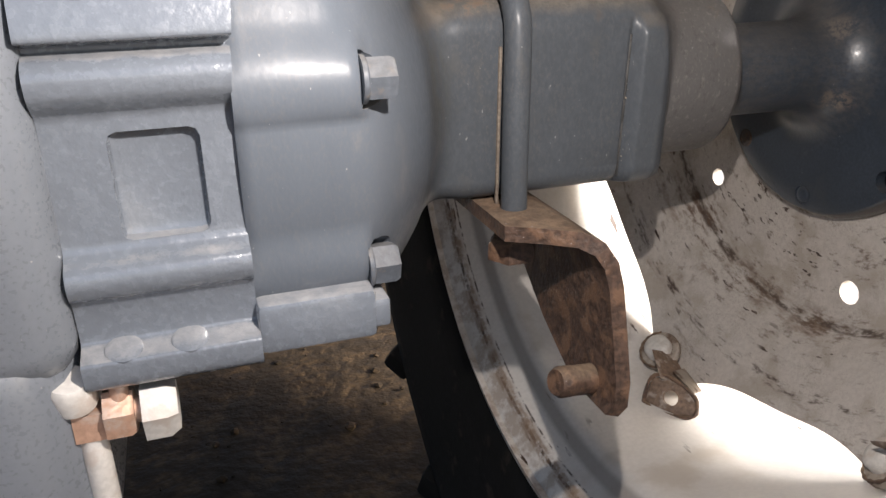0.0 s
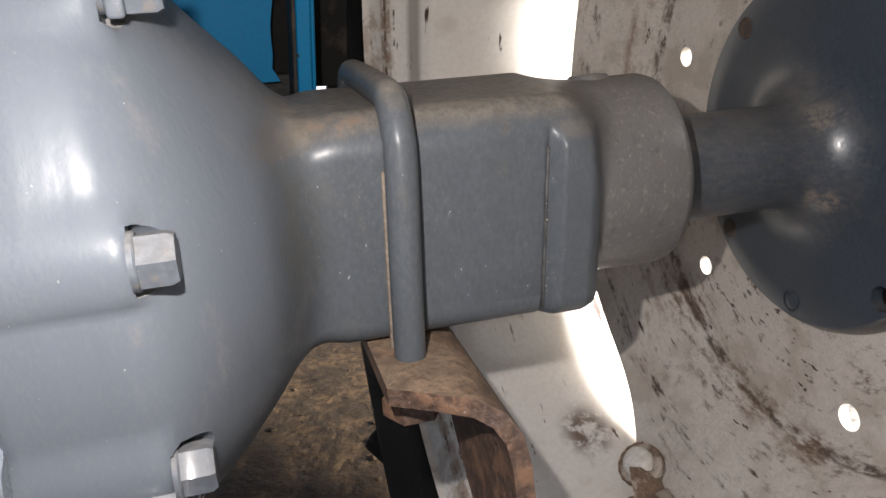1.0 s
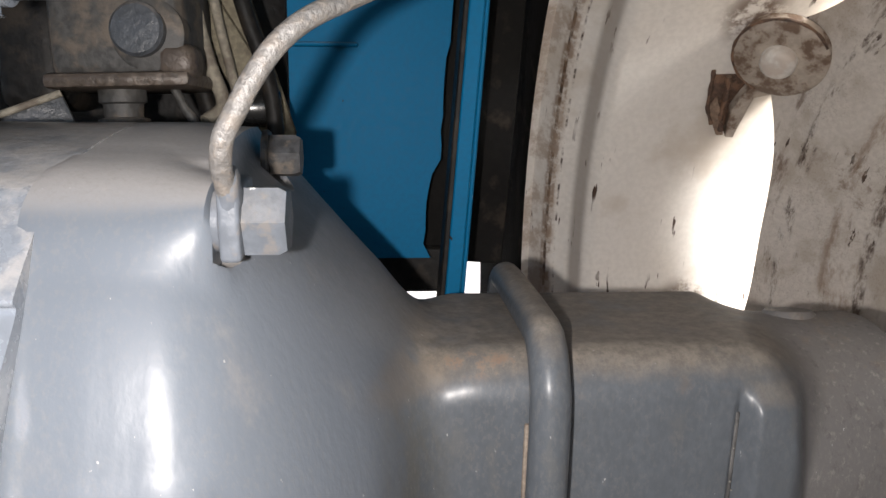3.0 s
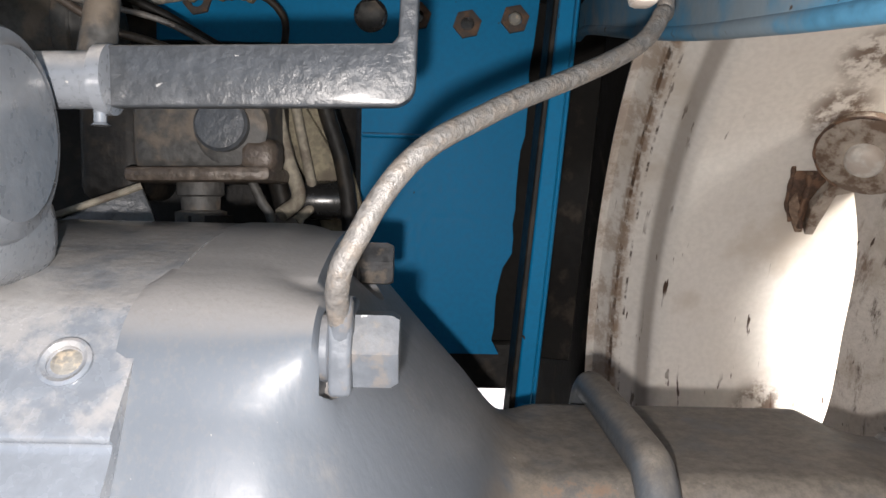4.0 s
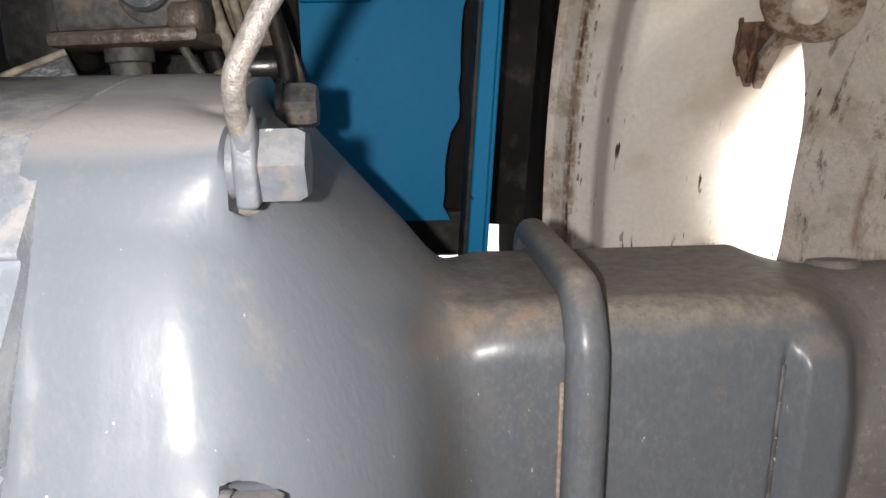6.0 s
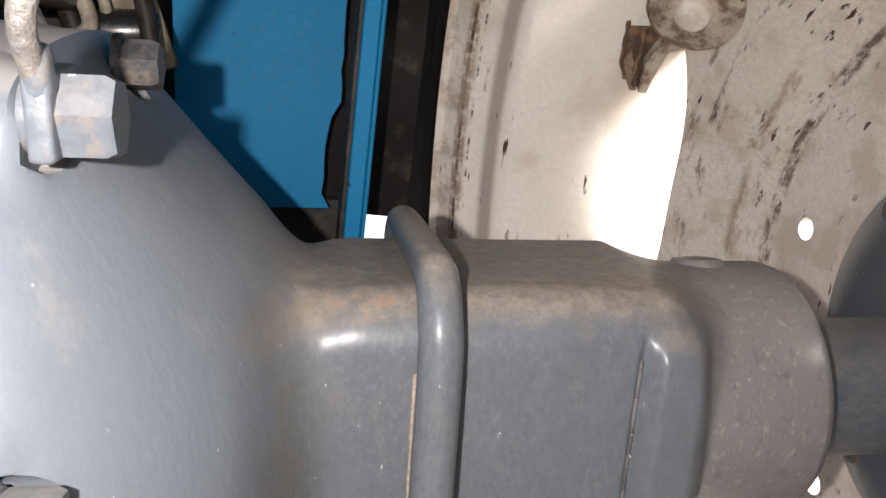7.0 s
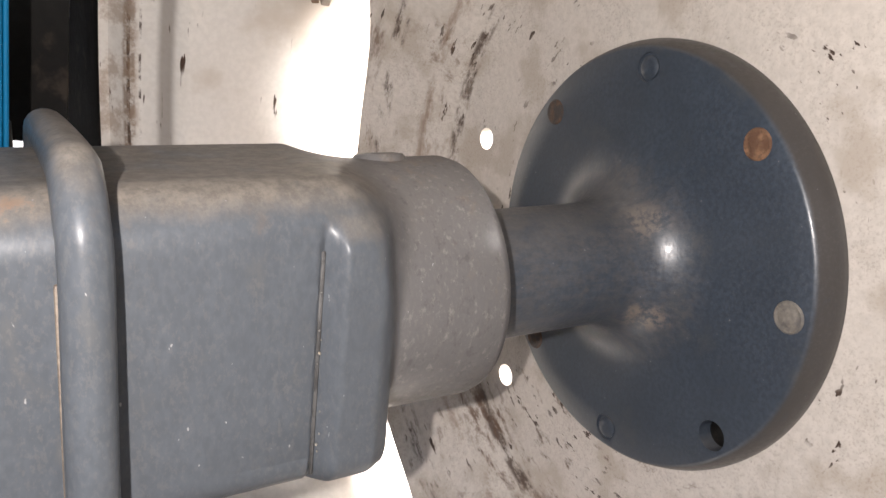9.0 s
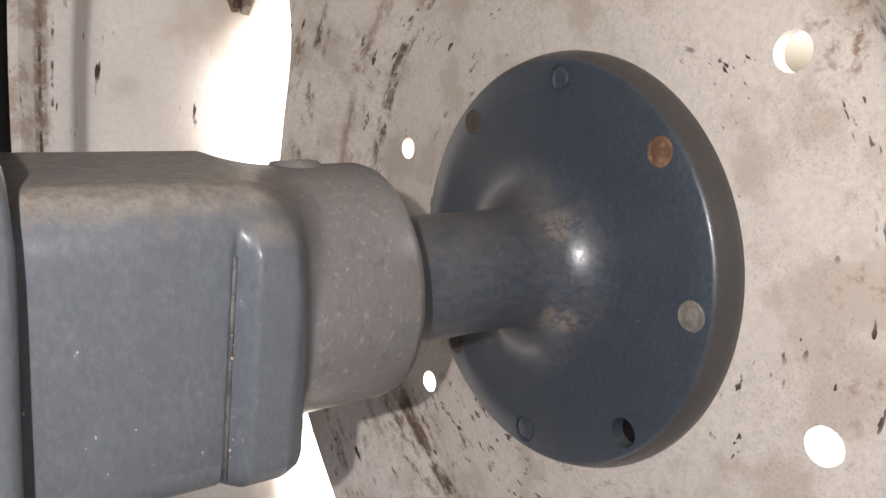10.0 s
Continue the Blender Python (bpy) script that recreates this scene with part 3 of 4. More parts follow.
            part("lug_flank", slab([(-0.0841, -0.0928, 0.2720), (-0.0855, -0.0714, 0.2781), (-0.0809, -0.0590, 0.2814), (-0.0745, -0.0500, 0.2834), (-0.0560, -0.0500, 0.2827), (-0.0560, -0.0556, 0.2815), (-0.0715, -0.0590, 0.2805), (-0.0756, -0.0819, 0.2751), (-0.0772, -0.0934, 0.2719)],
                                    (0.0010, 0, 0.0100)), lug_paint, lug, "pale grimy flank")
            part("lug_arm", slab([(-0.1012, -0.074, 0.2850), (-0.0888, -0.0960, 0.2765), (-0.0841, -0.0935, 0.2745), (-0.0885, -0.0800, 0.2790), (-0.0965, -0.0640, 0.2840)], (0.0005, 0, 0.0050)), lug_rust, lug)
            part("lug_border", tube([turn @ Vector(q) for q in ((-0.1048, -0.043, 0.2935), (-0.1030, -0.056, 0.2905), (-0.1008, -0.074, 0.2855), (-0.0945, -0.087, 0.2810))], 0.0016, 8, 4, None, 0.3), rust, lug, "brown rusty raised border")
            part("lug_rib", tube([turn @ Vector(q) for q in ((-0.0930, -0.046, 0.2900), (-0.0905, -0.060, 0.2860), (-0.0905, -0.076, 0.2820), (-0.0870, -0.090, 0.2770))], 0.0022, 8, 4, None, 0.3), rust, lug)
            seat_at = turn @ along((-0.50, 0, -0.86), (-0.0690, -0.0180, 0.2800))
            plate = turned([(-0.005, 0.0330), (0.0010, 0.0328), (0.0022, 0.0310), (0.0030, 0.0200)], 36, seat_at)
            part("bolt_plate", plate, lug_paint, lug, "rust-stained round plate under the nut")
            part("bolt_plate_rim", tube([seat_at @ Vector((0.0322 * math.cos(radians(k)), 0.0322 * math.sin(radians(k)), 0.0016)) for k in range(-80, 141, 20)], 0.0011, 8, 3, None, 0.25), rust, lug)
        else:
            # a pierced tab on the rim, its arm folded over to the round plate
            tab = [(-0.1050, -0.042, 0.2950), (-0.1050, -0.058, 0.2940), (-0.1010, -0.074, 0.2870), (-0.0960, -0.078, 0.2805), (-0.0880, -0.068, 0.2710), (-0.0870, -0.044, 0.2670), (-0.0930, -0.034, 0.2740)]
            tab = [(x - 0.5 * (t + 0.048), t, r) for x, t, r in tab]
            lug = part("lug", slab(tab, (0.0035, 0, 0.002)), lug_rust, wheel, "rust-edged pierced lug on the white rim")
            cut(lug, [turned([(-0.02, 0.0068), (0.02, 0.0068)], 20, turn @ along((0.8, 0.4, 0.46), (-0.0925, -0.0550, 0.2810)))])
            bm = tube([turn @ Vector((x - 0.001, t, r - 0.0006)) for x, t, r in tab + tab[:1]], 0.0017, 8, 4, None, 0.2)
            part("lug_border", bm, rust, lug, "brown rusty raised border")
            part("lug_flank", slab([(-0.0800, -0.065, 0.2665), (-0.0840, -0.038, 0.2660), (-0.0600, -0.026, 0.2800), (-0.0560, -0.050, 0.2850)], (0.0015, 0, 0.0035)), lug_paint, lug)
            part("lug_arm", slab([(-0.1000, -0.042, 0.2650), (-0.0890, -0.010, 0.2640), (-0.0620, -0.008, 0.2770), (-0.0660, -0.046, 0.2810)], (0.0020, 0, 0.0035)), lug_rust, lug)
            seat_at = turn @ along((-0.62, 0, -0.78), (-0.0700, 0, 0.2800))
            plate = turned([(-0.004, 0.0188), (0.0012, 0.0188), (0.0024, 0.0175)], 28, seat_at)
            part("bolt_plate", plate, lug_paint, lug, "rust-stained round plate under the nut")
            part("bolt_plate_rim", tube([seat_at @ Vector((0.0180 * math.cos(radians(k)), 0.0180 * math.sin(radians(k)), 0.0018)) for k in range(-60, 131, 19)], 0.0013, 8, 3, None, 0.25), rust, lug)
        nut = turned([(0.0020, 0.0125), (0.0085, 0.0122), (0.0110, 0.0100), (0.0120, 0.0050)], 24, seat_at)
        part("round_nut", nut, pale, lug, "pale painted round nut")


build_wheel()


# ---- axle shaft with its flange ----
def build_shaft():
    shaft = thing("axle_shaft", "dark slate-painted axle shaft with round eight-hole flange, dusty", "axle")
    bm = lathe([(-0.14, 0.0320), (-0.07, 0.0322), (-0.046, 0.0323), (-0.036, 0.0326), (-0.028, 0.0340), (-0.0215, 0.0368), (-0.0165, 0.0408), (-0.0120, 0.0462), (-0.0085, 0.0525), (-0.0062, 0.0595),
                (-0.0050, 0.068), (-0.0046, 0.083), (-0.00455, 0.096), (-0.0045, 0.1125), (-0.0038, 0.1140), (-0.0018, 0.1155), (0.0025, 0.1172), (0.0055, 0.1182), (0.0080, 0.1186), (0.0100, 0.1186), (0.0122, 0.1184), (0.0135, 0.116)], 112, closed=False)
    fl = part("flange", bm, flange_paint, shaft)
    cut(fl, [turned([(-0.03, 0.0078), (0.03, 0.0078)], 24, along(X_AXIS, polar(225, 0.1030, 0.0)))] +
        [turned([(-0.03, 0.0078), (0.001, 0.0078)], 24, along(X_AXIS, polar(a, 0.1030, -0.004))) for a in (90, 270)])
    # near-black colour on the sleeve stands for the shade in the hole
    part("bolt_sleeve", turned([(0.0035, 0.0076), (0.0100, 0.0076), (0.0100, 0.0058), (0.0035, 0.0062)], 24, along(X_AXIS, polar(225, 0.1030, 0.0)), cap=False), grimy_dark, shaft, "sleeve coloured dark for the shade inside the open bolt hole")
    for a, mat, label in ((45, rust_dim, "rusty bolt end"), (135, rust_light, "orange rusty bolt end"), (180, dusty_steel, "dusty bolt end"), (315, rust_dim, "rusty bolt end")):
        bm = turned([(-0.010, 0.0076), (0.0003, 0.0076), (0.0010, 0.0068), (0.0006, 0.0052), (0.0009, 0.0045), (0.0011, 0.002)], 24, along((-1, 0, 0), polar(a, 0.1030, -0.0044)))
        part("wheel_bolt", bm, mat, shaft, label)
    for a in (90, 270):
        bm = turned([(-0.010, 0.0062), (-0.0002, 0.0062), (0.0006, 0.0050), (0.0008, 0.003)], 24, along((-1, 0, 0), polar(a, 0.1030, -0.0042)))
        part("wheel_bolt", bm, flange_paint, shaft)


build_shaft()


# ---- axle housing: bell, beam, rib and end collar ----
BOLTS = (133, 166.5, 198, 101)


def build_axle_housing():
    house = thing("axle_housing", "grey painted cast axle housing with square dusty beam", "axle housing")
    # one casting: a squarish joint, a bell that is conical above and below and bellied behind, then the square beam
    cone = [(-0.4445, 0.10), (-0.4440, 0.143), (-0.441, 0.1455), (-0.412, 0.1455), (-0.404, 0.142), (-0.395, 0.1345), (-0.385, 0.1235), (-0.375, 0.1125), (-0.365, 0.102), (-0.355, 0.0915),
            (-0.345, 0.081), (-0.338, 0.0745), (-0.331, 0.069), (-0.325, 0.065), (-0.319, 0.06), (-0.313, 0.06), (-0.307, 0.06), (-0.26, 0.06), (-0.20, 0.06), (-0.190, 0.06), (-0.184, 0.06),
            (-0.178, 0.06), (-0.172, 0.058), (-0.166, 0.056), (-0.156, 0.056)]
    share = {-0.4440: 1.0, -0.441: 1.0, -0.412: 1.0, -0.404: 1.0, -0.395: 0.95, -0.385: 0.78, -0.375: 0.55, -0.365: 0.35, -0.355: 0.17, -0.345: 0.06}
    belly = {-0.404: 0.003, -0.395: 0.0125, -0.385: 0.0195, -0.375: 0.0245, -0.365: 0.0255, -0.355: 0.0235, -0.345: 0.019, -0.338: 0.015, -0.331: 0.011, -0.325: 0.008, -0.318: 0.0045, -0.310: 0.0015, -0.302: 0.0}
    turns, radii = (-90, -40, 0, 40, 90, 104, 118, 128, 133, 137, 141, 150, 163, 180, 197, 210, 225, 250, 270), (0.141, 0.150, 0.148, 0.155, 0.1455, 0.1497, 0.1582, 0.1690, 0.1712, 0.1702, 0.1685, 0.1636, 0.1608, 0.1568, 0.1565, 0.153, 0.146, 0.141, 0.141)

    def skin(a):
        """The squarish outline of the joint: radius at an angle in degrees."""
        return float(np.interp((a + 90) % 360 - 90, turns, radii))

    def soft_skin(a):
        return sum(skin(a + d) for d in (-6, -3, 0, 3, 6)) / 5

    def square(a):
        """The beam's outline: radius at an angle in radians."""
        high, wide, bend = (0.0605, 0.0605, 0.0200) if math.sin(a) > 0 else (0.0550, 0.0605, 0.0130)
        c, d = max(1e-6, abs(math.cos(a))), max(1e-6, abs(math.sin(a)))
        if wide * d / c <= high - bend:
            return wide / c
        if high * c / d <= wide - bend:
            return high / d
        along_ray = c * (wide - bend) + d * (high - bend)
        return along_ray + math.sqrt(along_ray ** 2 - (wide - bend) ** 2 - (high - bend) ** 2 + bend ** 2)

    def ease(x, low, high):
        u = min(1.0, max(0.0, (x - low) / (high - low)))
        return u * u * (3 - 2 * u)

    base = dict(cone)
    cone = [q for q in cone if q[0] < -0.4405 or q[0] > -0.314]
    cone += [(-0.4380 + 0.0031 * k, float(np.interp(-0.4380 + 0.0031 * k, list(base), list(base.values())))) for k in range(40)]
    cone = [q for q in cone if q[0] < -0.214] + [(-0.2130 + 0.0010 * k, 0.06) for k in range(58)]
    cone.sort()
    now = dict(cone)

    sections = {}

    def plain(x, a):
        """The casting's radius without its bosses, at x and an angle in radians."""
        if x not in sections:
            near = [max(-0.4405, x + d) for d in (-0.010, -0.006, -0.002, 0.002, 0.006, 0.010)] if -0.4405 < x < -0.295 else [x]
            sections[x] = (np.interp(near, list(base), list(base.values())).mean(), np.interp(near, list(share), list(share.values()), left=1.0, right=0.0).mean(),
                           np.interp(near, list(belly), list(belly.values()), left=0.0, right=0.0).mean())
        r, part_skin, part_belly = sections[x]
        return float(r + (soft_skin(math.degrees(a)) - 0.1455) * part_skin + part_belly * max(0.0, -math.cos(a)) ** 2.2)

    def boss(x, a):
        """How far the rounded bosses of the bolts stand proud."""
        off = (math.degrees(a) - 108 + 180) % 360 - 180
        out = 0.0
        if abs(off) < 32:
            # flat shoulder between the two top bolts
            out = min(1.0, 1.75 * (0.5 + 0.5 * math.cos(math.pi * off / 32))) * 0.97 * max(0.0, plain(-0.412, a) - plain(x, a)) * float(np.interp(x, (-0.3975, -0.3940), (1, 0)))
        for at in BOLTS:
            d = (math.degrees(a) - at + 180) % 360 - 180
            if at in (166.5, 198) and -9.0 < d < 5.8:
                # run out softly above, tucked in below
                bow = (1 - (d / 5.8) ** 2) ** 0.75 if d > 0 else (0.5 + 0.5 * math.cos(math.pi * d / 9.0)) ** 0.9
                out += bow * max(0.0, (0.0048 if at == 166.5 else 0.0068) + plain(-0.412, a) - plain(x, a)) * float(np.interp(x, (-0.3925, -0.3885), (1, 0)))
            elif at == 133 and -15.0 < d < 8.0:
                # a round boss, as thick as the bolt's head, lying along the top corner
                bow = (0.5 + 0.5 * math.cos(math.pi * d / (8.0 if d > 0 else 15.0))) ** 0.9
                out = max(out, bow * (0.0045 + plain(-0.412, a) - plain(x, a)) * float(np.interp(x, (-0.3925, -0.3885), (1, 0))))
        return out

    def shape_at(x, a):
        if x == -0.4445:
            return 1.0
        if x > -0.1559:
            return ring(a) / 0.056
        bell_r = plain(x, a) + boss(x, a)
        u = ease(x, -0.350, -0.311)
        # above, the beam runs down softly to the round collar; in front and below it stops short
        front = ease(-math.cos(a) - 0.9 * math.sin(a), 0.35, 0.95)
        corner = max(0.0, 1 - abs(math.degrees(a) - 128) / 32)
        v = ease(x, -0.1885 + 0.0065 * front - 0.012 * corner, -0.166 - 0.0075 * front + 0.006 * corner)
        return ((bell_r * (1 - u) + square(a) * u) * (1 - v) + ring(a) * v) / now[x]

    def ring(a):
        """The collar's outline, its middle a little above the beam's."""
        return 0.003 * math.sin(a) + math.sqrt(0.056 ** 2 - (0.003 * math.cos(a)) ** 2)

    bm = lathe(cone, 480, closed=False, squash=shape_at)
    for q in bm.verts:
        # the upright rib pressed out of the beam's front, with a groove along its inner side
        if -0.22 < q.co.x < -0.165 and q.co.y < -0.03:
            up = q.co.z - AX
            at = q.co.x - 0.045 * up
            tall_enough = ease(up, 0.050, 0.036) if up > 0 else 1.0
            q.co.y -= (0.0058 * ease(at, -0.2085, -0.2015) * ease(at, -0.1765, -0.1885) - 0.0016 * ease(at, -0.2112, -0.2092) * ease(at, -0.2068, -0.2086)) * tall_enough
    body = part("casting", bm, slate_paint, house, "grey bell running out into a square slate beam, dusty on top")
    face = -0.3925

    def bolt_radius(a):
        return {101: 0.1365, 133: 0.1655}.get(a, soft_skin(a) - 0.0015)

    cut(body, [turned([(face, 0.0138 if a in (133, 101) else 0.0120), (-0.34, 0.0148 if a in (133, 101) else 0.0128)], 24, Matrix.Translation((0, 0, AX)) @ Matrix.Rotation(radians(a), 4, "X") @ Matrix.Translation((0, bolt_radius(a), 0)) @ along(X_AXIS, (0, 0, 0)))
               for a in BOLTS])
    for a in BOLTS:
        p = polar(a, bolt_radius(a), face)
        flat = {101: 0.0102, 133: 0.0092}.get(a, 0.0102)
        bolt = turned([(0, flat), (0.0018, flat), (0.0025, flat - 0.0006)], 28, along(X_AXIS, p))
        hexagon({101: 0.0088, 133: 0.0110}.get(a, 0.0098), 0.0120, along(X_AXIS, p + Vector((0.0025 + (0.006 if a == 133 else 0), 0, 0)), 26 if a == 133 else 19), bolt)
        part("hex_bolt", bolt, grimy_bolt if a == 101 else bolt_paint, house, "dirty hex bolt head" if a == 101 else "painted hex bolt head")
    random.seed(12)
    for k in range(9):
        size = random.uniform(0.0003, 0.0006)
        bm = turned([(-0.0002, size), (0.0003, size * 0.8)], 7, along((-0.4, -1, 0), (-0.2078 - random.uniform(0, 0.0022), -0.0608, AX + random.uniform(-0.045, 0.035))) @ Matrix.Diagonal((1, random.uniform(0.6, 1.8), 1, 1)))
        part("paint_fleck", bm, plug_fill, house)
    # thin dark strip laid along the groove
    part("groove", block((0.0016, 0.0012, 0.086), 0.0005, 1, Matrix.Translation((-0.2094, -0.0593, AX - 0.006)) @ pose(0, 0, 0, 0, 2.6, 0)), dull_groove, house, "thin dark strip along the groove beside the rib")
    # black ring put in for the dark gap between collar and shaft
    part("gap_shade_ring", lathe([(-0.1225, 0.0326), (-0.1203, 0.0328), (-0.1203, 0.0364), (-0.1225, 0.0364)], 64), shiny_black, house, "black ring standing for the shade between collar and shaft")
    part("sealant_line", block((0.0020, 0.0026, 0.093), 0.0008, 2, Matrix.Translation((-0.2920, -0.0608, AX - 0.012)) @ pose(0, 0, 0, 0, 1.2, 0)), sealant, house, "thin cream line of dried sealant")
    # end collar, running on from the beam
    bm = lathe([(-0.1565, 0.056), (-0.140, 0.056), (-0.1262, 0.0562), (-0.1222, 0.0550), (-0.1200, 0.0517), (-0.1196, 0.0372), (-0.1225, 0.0350)], 120, closed=False, squash=lambda x, a: ring(a) / 0.056)
    part("collar", bm, slate_paint, house, "round dusty slate grey collar")
    bm = turned([(-0.003, 0.0125), (0.0005, 0.0120), (0.0022, 0.0105), (0.0028, 0.006)], 24, along((0, 0.15, 1), (-0.1555, 0.006, AX + 0.0580)))
    part("cap_plug", bm, slate_paint, house)


build_axle_housing()


# ---- u-bolt over the beam ----
def build_u_bolt():
    ub = thing("u_bolt", "slate-painted steel u-bolt clamped over the square axle beam", "u-bolt", (0, 0, 0))
    x, r, w = -0.2838, 0.0078, 0.0683
    top = AX + 0.0675
    pts = [(x - 0.003, -w - 0.004, 0.535), (x - 0.002, -w - 0.003, 0.60), (x, -w, top - 0.030), (x, -w + 0.003, top - 0.014), (x, -w + 0.012, top - 0.003), (x, -w + 0.028, top), (x, w - 0.028, top), (x, w - 0.012, top - 0.003),
           (x, w - 0.003, top - 0.014), (x, w, top - 0.03), (x, w, 0.60), (x, w, 0.535)]
    part("rod", tube(pts, r, 18, 7), slate_paint, ub)
    for s in (-1, 1):
        part("nut", hexagon(0.0155, 0.013, Matrix.Translation((x - 0.003, s * (w + 0.003), 0.5325)), chamfer=0.2), rust, ub, "rusty hex nut")


build_u_bolt()


def build_bracket():
    br = thing("clamp_bracket", "rusty brown bent steel bracket hanging under the axle beam", "bracket")
    # flat bar: level under the beam, bent down at its outer end, the hanging leg narrowing downwards
    line = [(-0.304, 0.5635, -0.100, 0.08), (-0.285, 0.5635, -0.112, 0.08), (-0.268, 0.5625, -0.122, 0.03), (-0.257, 0.557, -0.128, 0.026), (-0.250, 0.546, -0.131, 0.018), (-0.2475, 0.532, -0.134, 0.008),
            (-0.2475, 0.505, -0.141, -0.022), (-0.248, 0.480, -0.148, -0.055), (-0.250, 0.466, -0.150, -0.084), (-0.253, 0.458, -0.146, -0.108)]
    th = 0.009
    pts = [Vector((a, 0, b)) for a, b, *_ in line]
    bm = bmesh.new()
    rows = []
    for k, (p, (_, _, y0, y1)) in enumerate(zip(pts, line)):
        d = (pts[min(k + 1, len(pts) - 1)] - pts[max(k - 1, 0)]).normalized()
        under = Vector((d.z, 0, -d.x)) * th
        rows.append([bm.verts.new(q) for q in (Vector((p.x, y0, p.z)), Vector((p.x, y0, p.z)) + under, Vector((p.x, y1, p.z)) + under, Vector((p.x, y1, p.z)))])
    for p, q in zip(rows, rows[1:]):
        for k in range(4):
            bm.faces.new((p[k], p[(k + 1) % 4], q[(k + 1) % 4], q[k]))
    bm.faces.new(rows[0])
    bm.faces.new(rows[-1])
    bmesh.ops.bevel(bm, geom=[e for e in bm.edges if e.calc_face_angle(0) > 0.9], offset=0.0032, segments=3, profile=0.5, affect="EDGES")
    part("strap", bm, rust, br, smooth=50)
    bm = turned([(0, 0.0092), (0.016, 0.0088), (0.027, 0.0092), (0.030, 0.0075)], 20, along((-1, -0.2, 0.22), (-0.255, -0.122, 0.470)))
    part("pin", bm, rust, br)


build_bracket()


# ---- transmission housing ----
def build_transmission():
    tr = thing("transmission_housing", "light grey painted cast transmission housing with dusty top", "gearbox housing")
    bm = lathe([(-1.1, 0.09), (-1.1, 0.140), (-0.4530, 0.142), (-0.4515, 0.13), (-0.4448, 0.13), (-0.4448, 0.09)], 120, closed=False)
    part("body", bm, cast_paint, tr)
    # joint block: one cast section with pads, ribs and a foot, as seen from its end
    section = [(0.06, 0.755), (0.02, 0.7655), (-0.02, 0.7668), (-0.05, 0.7650), (-0.085, 0.7595), (-0.1085, 0.7520), (-0.1140, 0.7490), (-0.1392, 0.7250), (-0.1398, 0.7230), (-0.1372, 0.7215), (-0.1475, 0.7100), (-0.1600, 0.6960), (-0.1640, 0.6800), (-0.1630, 0.6780),
               (-0.1520, 0.6765), (-0.1510, 0.6735), (-0.1580, 0.6720), (-0.1620, 0.6685), (-0.1630, 0.6640), (-0.1615, 0.6580), (-0.1560, 0.6530), (-0.1520, 0.6500),
               (-0.1515, 0.5980), (-0.1550, 0.5945), (-0.1615, 0.5915), (-0.1630, 0.5860), (-0.1610, 0.5800), (-0.1560, 0.5770), (-0.1540, 0.5600), (-0.1545, 0.5570),
               (-0.1660, 0.5545), (-0.1670, 0.5530), (-0.1660, 0.5420), (-0.1600, 0.5390), (0.06, 0.5390)]
    # soften the corners of the section
    for _ in range(2):
        section = [q for (ay, az), (by, bz) in zip(section, section[1:] + section[:1]) for q in ((0.78 * ay + 0.22 * by, 0.78 * az + 0.22 * bz), (0.22 * ay + 0.78 * by, 0.22 * az + 0.78 * bz))]
    bm = extruded(section, 0.0625, 0.0, Matrix(((0, 0, 1, -0.5145), (1, 0, 0, 0), (0, 1, 0, 0), (0, 0, 0, 1))))
    for v in bm.verts:
        if v.co.x > -0.48:
            v.co.x += 0.0086 + min(0.0045, max(0.0, v.co.z - 0.66) * 0.10)
    blockob = part("joint_block", bm, cast_paint, tr, smooth=50)
    cut(blockob, [block((0.0345, 0.012, 0.044), 0.004, 2, Matrix.Translation((-0.4745, -0.1525, 0.6215)))])
    # plugs in the pads
    for x, y, z in ((-0.4555, -0.1255, 0.7385), (-0.4920, -0.1585, 0.6985), (-0.4650, -0.1585, 0.6985)):
        axis = (0, -0.75, 0.66) if z > 0.72 else (0, -0.87, 0.5)
        ring = turned([(-0.004, 0.0068), (0.0008, 0.0068), (0.0012, 0.0058), (0.0004, 0.0046), (-0.003, 0.0042)], 28, along(axis, (x, y, z)), cap=False)
        ringob = part("plug_ring", ring, cast_paint, tr)
        part("plug_fill", turned([(-0.004, 0.0044), (-0.0006, 0.0043), (0.0002, 0.003)], 16, along(axis, (x, y, z))), plug_fill, ringob, "dried pale putty in the plug hole")
    # foot of the bell side, with its edge
    part("foot_block", block((0.052, 0.10, 0.0235), 0.003, 2, Matrix.Translation((-0.4180, -0.1140, 0.5555))), cast_paint, tr)
    part("foot_lip", block((0.010, 0.07, 0.014), 0.002, 2, Matrix.Translation((-0.3905, -0.1275, 0.5545))), cast_paint, tr)
    part("foot_web", block((0.048, 0.08, 0.020), 0.004, 2, Matrix.Translation((-0.4190, -0.1120, 0.5690))), rough_cast, tr)
    for x in (-0.498, -0.472):
        part("slot_bolt", turned([(-0.003, 0.0075), (0.0005, 0.0075), (0.0010, 0.006)], 20, along((0, -0.35, 0.93), (x, -0.1600, 0.5560))), cast_paint, tr)
    # centre casing: a wide casting with a rounded front and a lower bulge
    bm = block((0.36, 0.30, 0.20), 0.018, 4, Matrix.Translation((-0.6945, -0.020, 0.645)))
    part("centre_casing", bm, grey_paint, tr)
    bm = block((0.36, 0.30, 0.15), 0.03, 5, Matrix.Translation((-0.6965, -0.022, 0.500)))
    part("sump", bm, grey_paint, tr)


build_transmission()


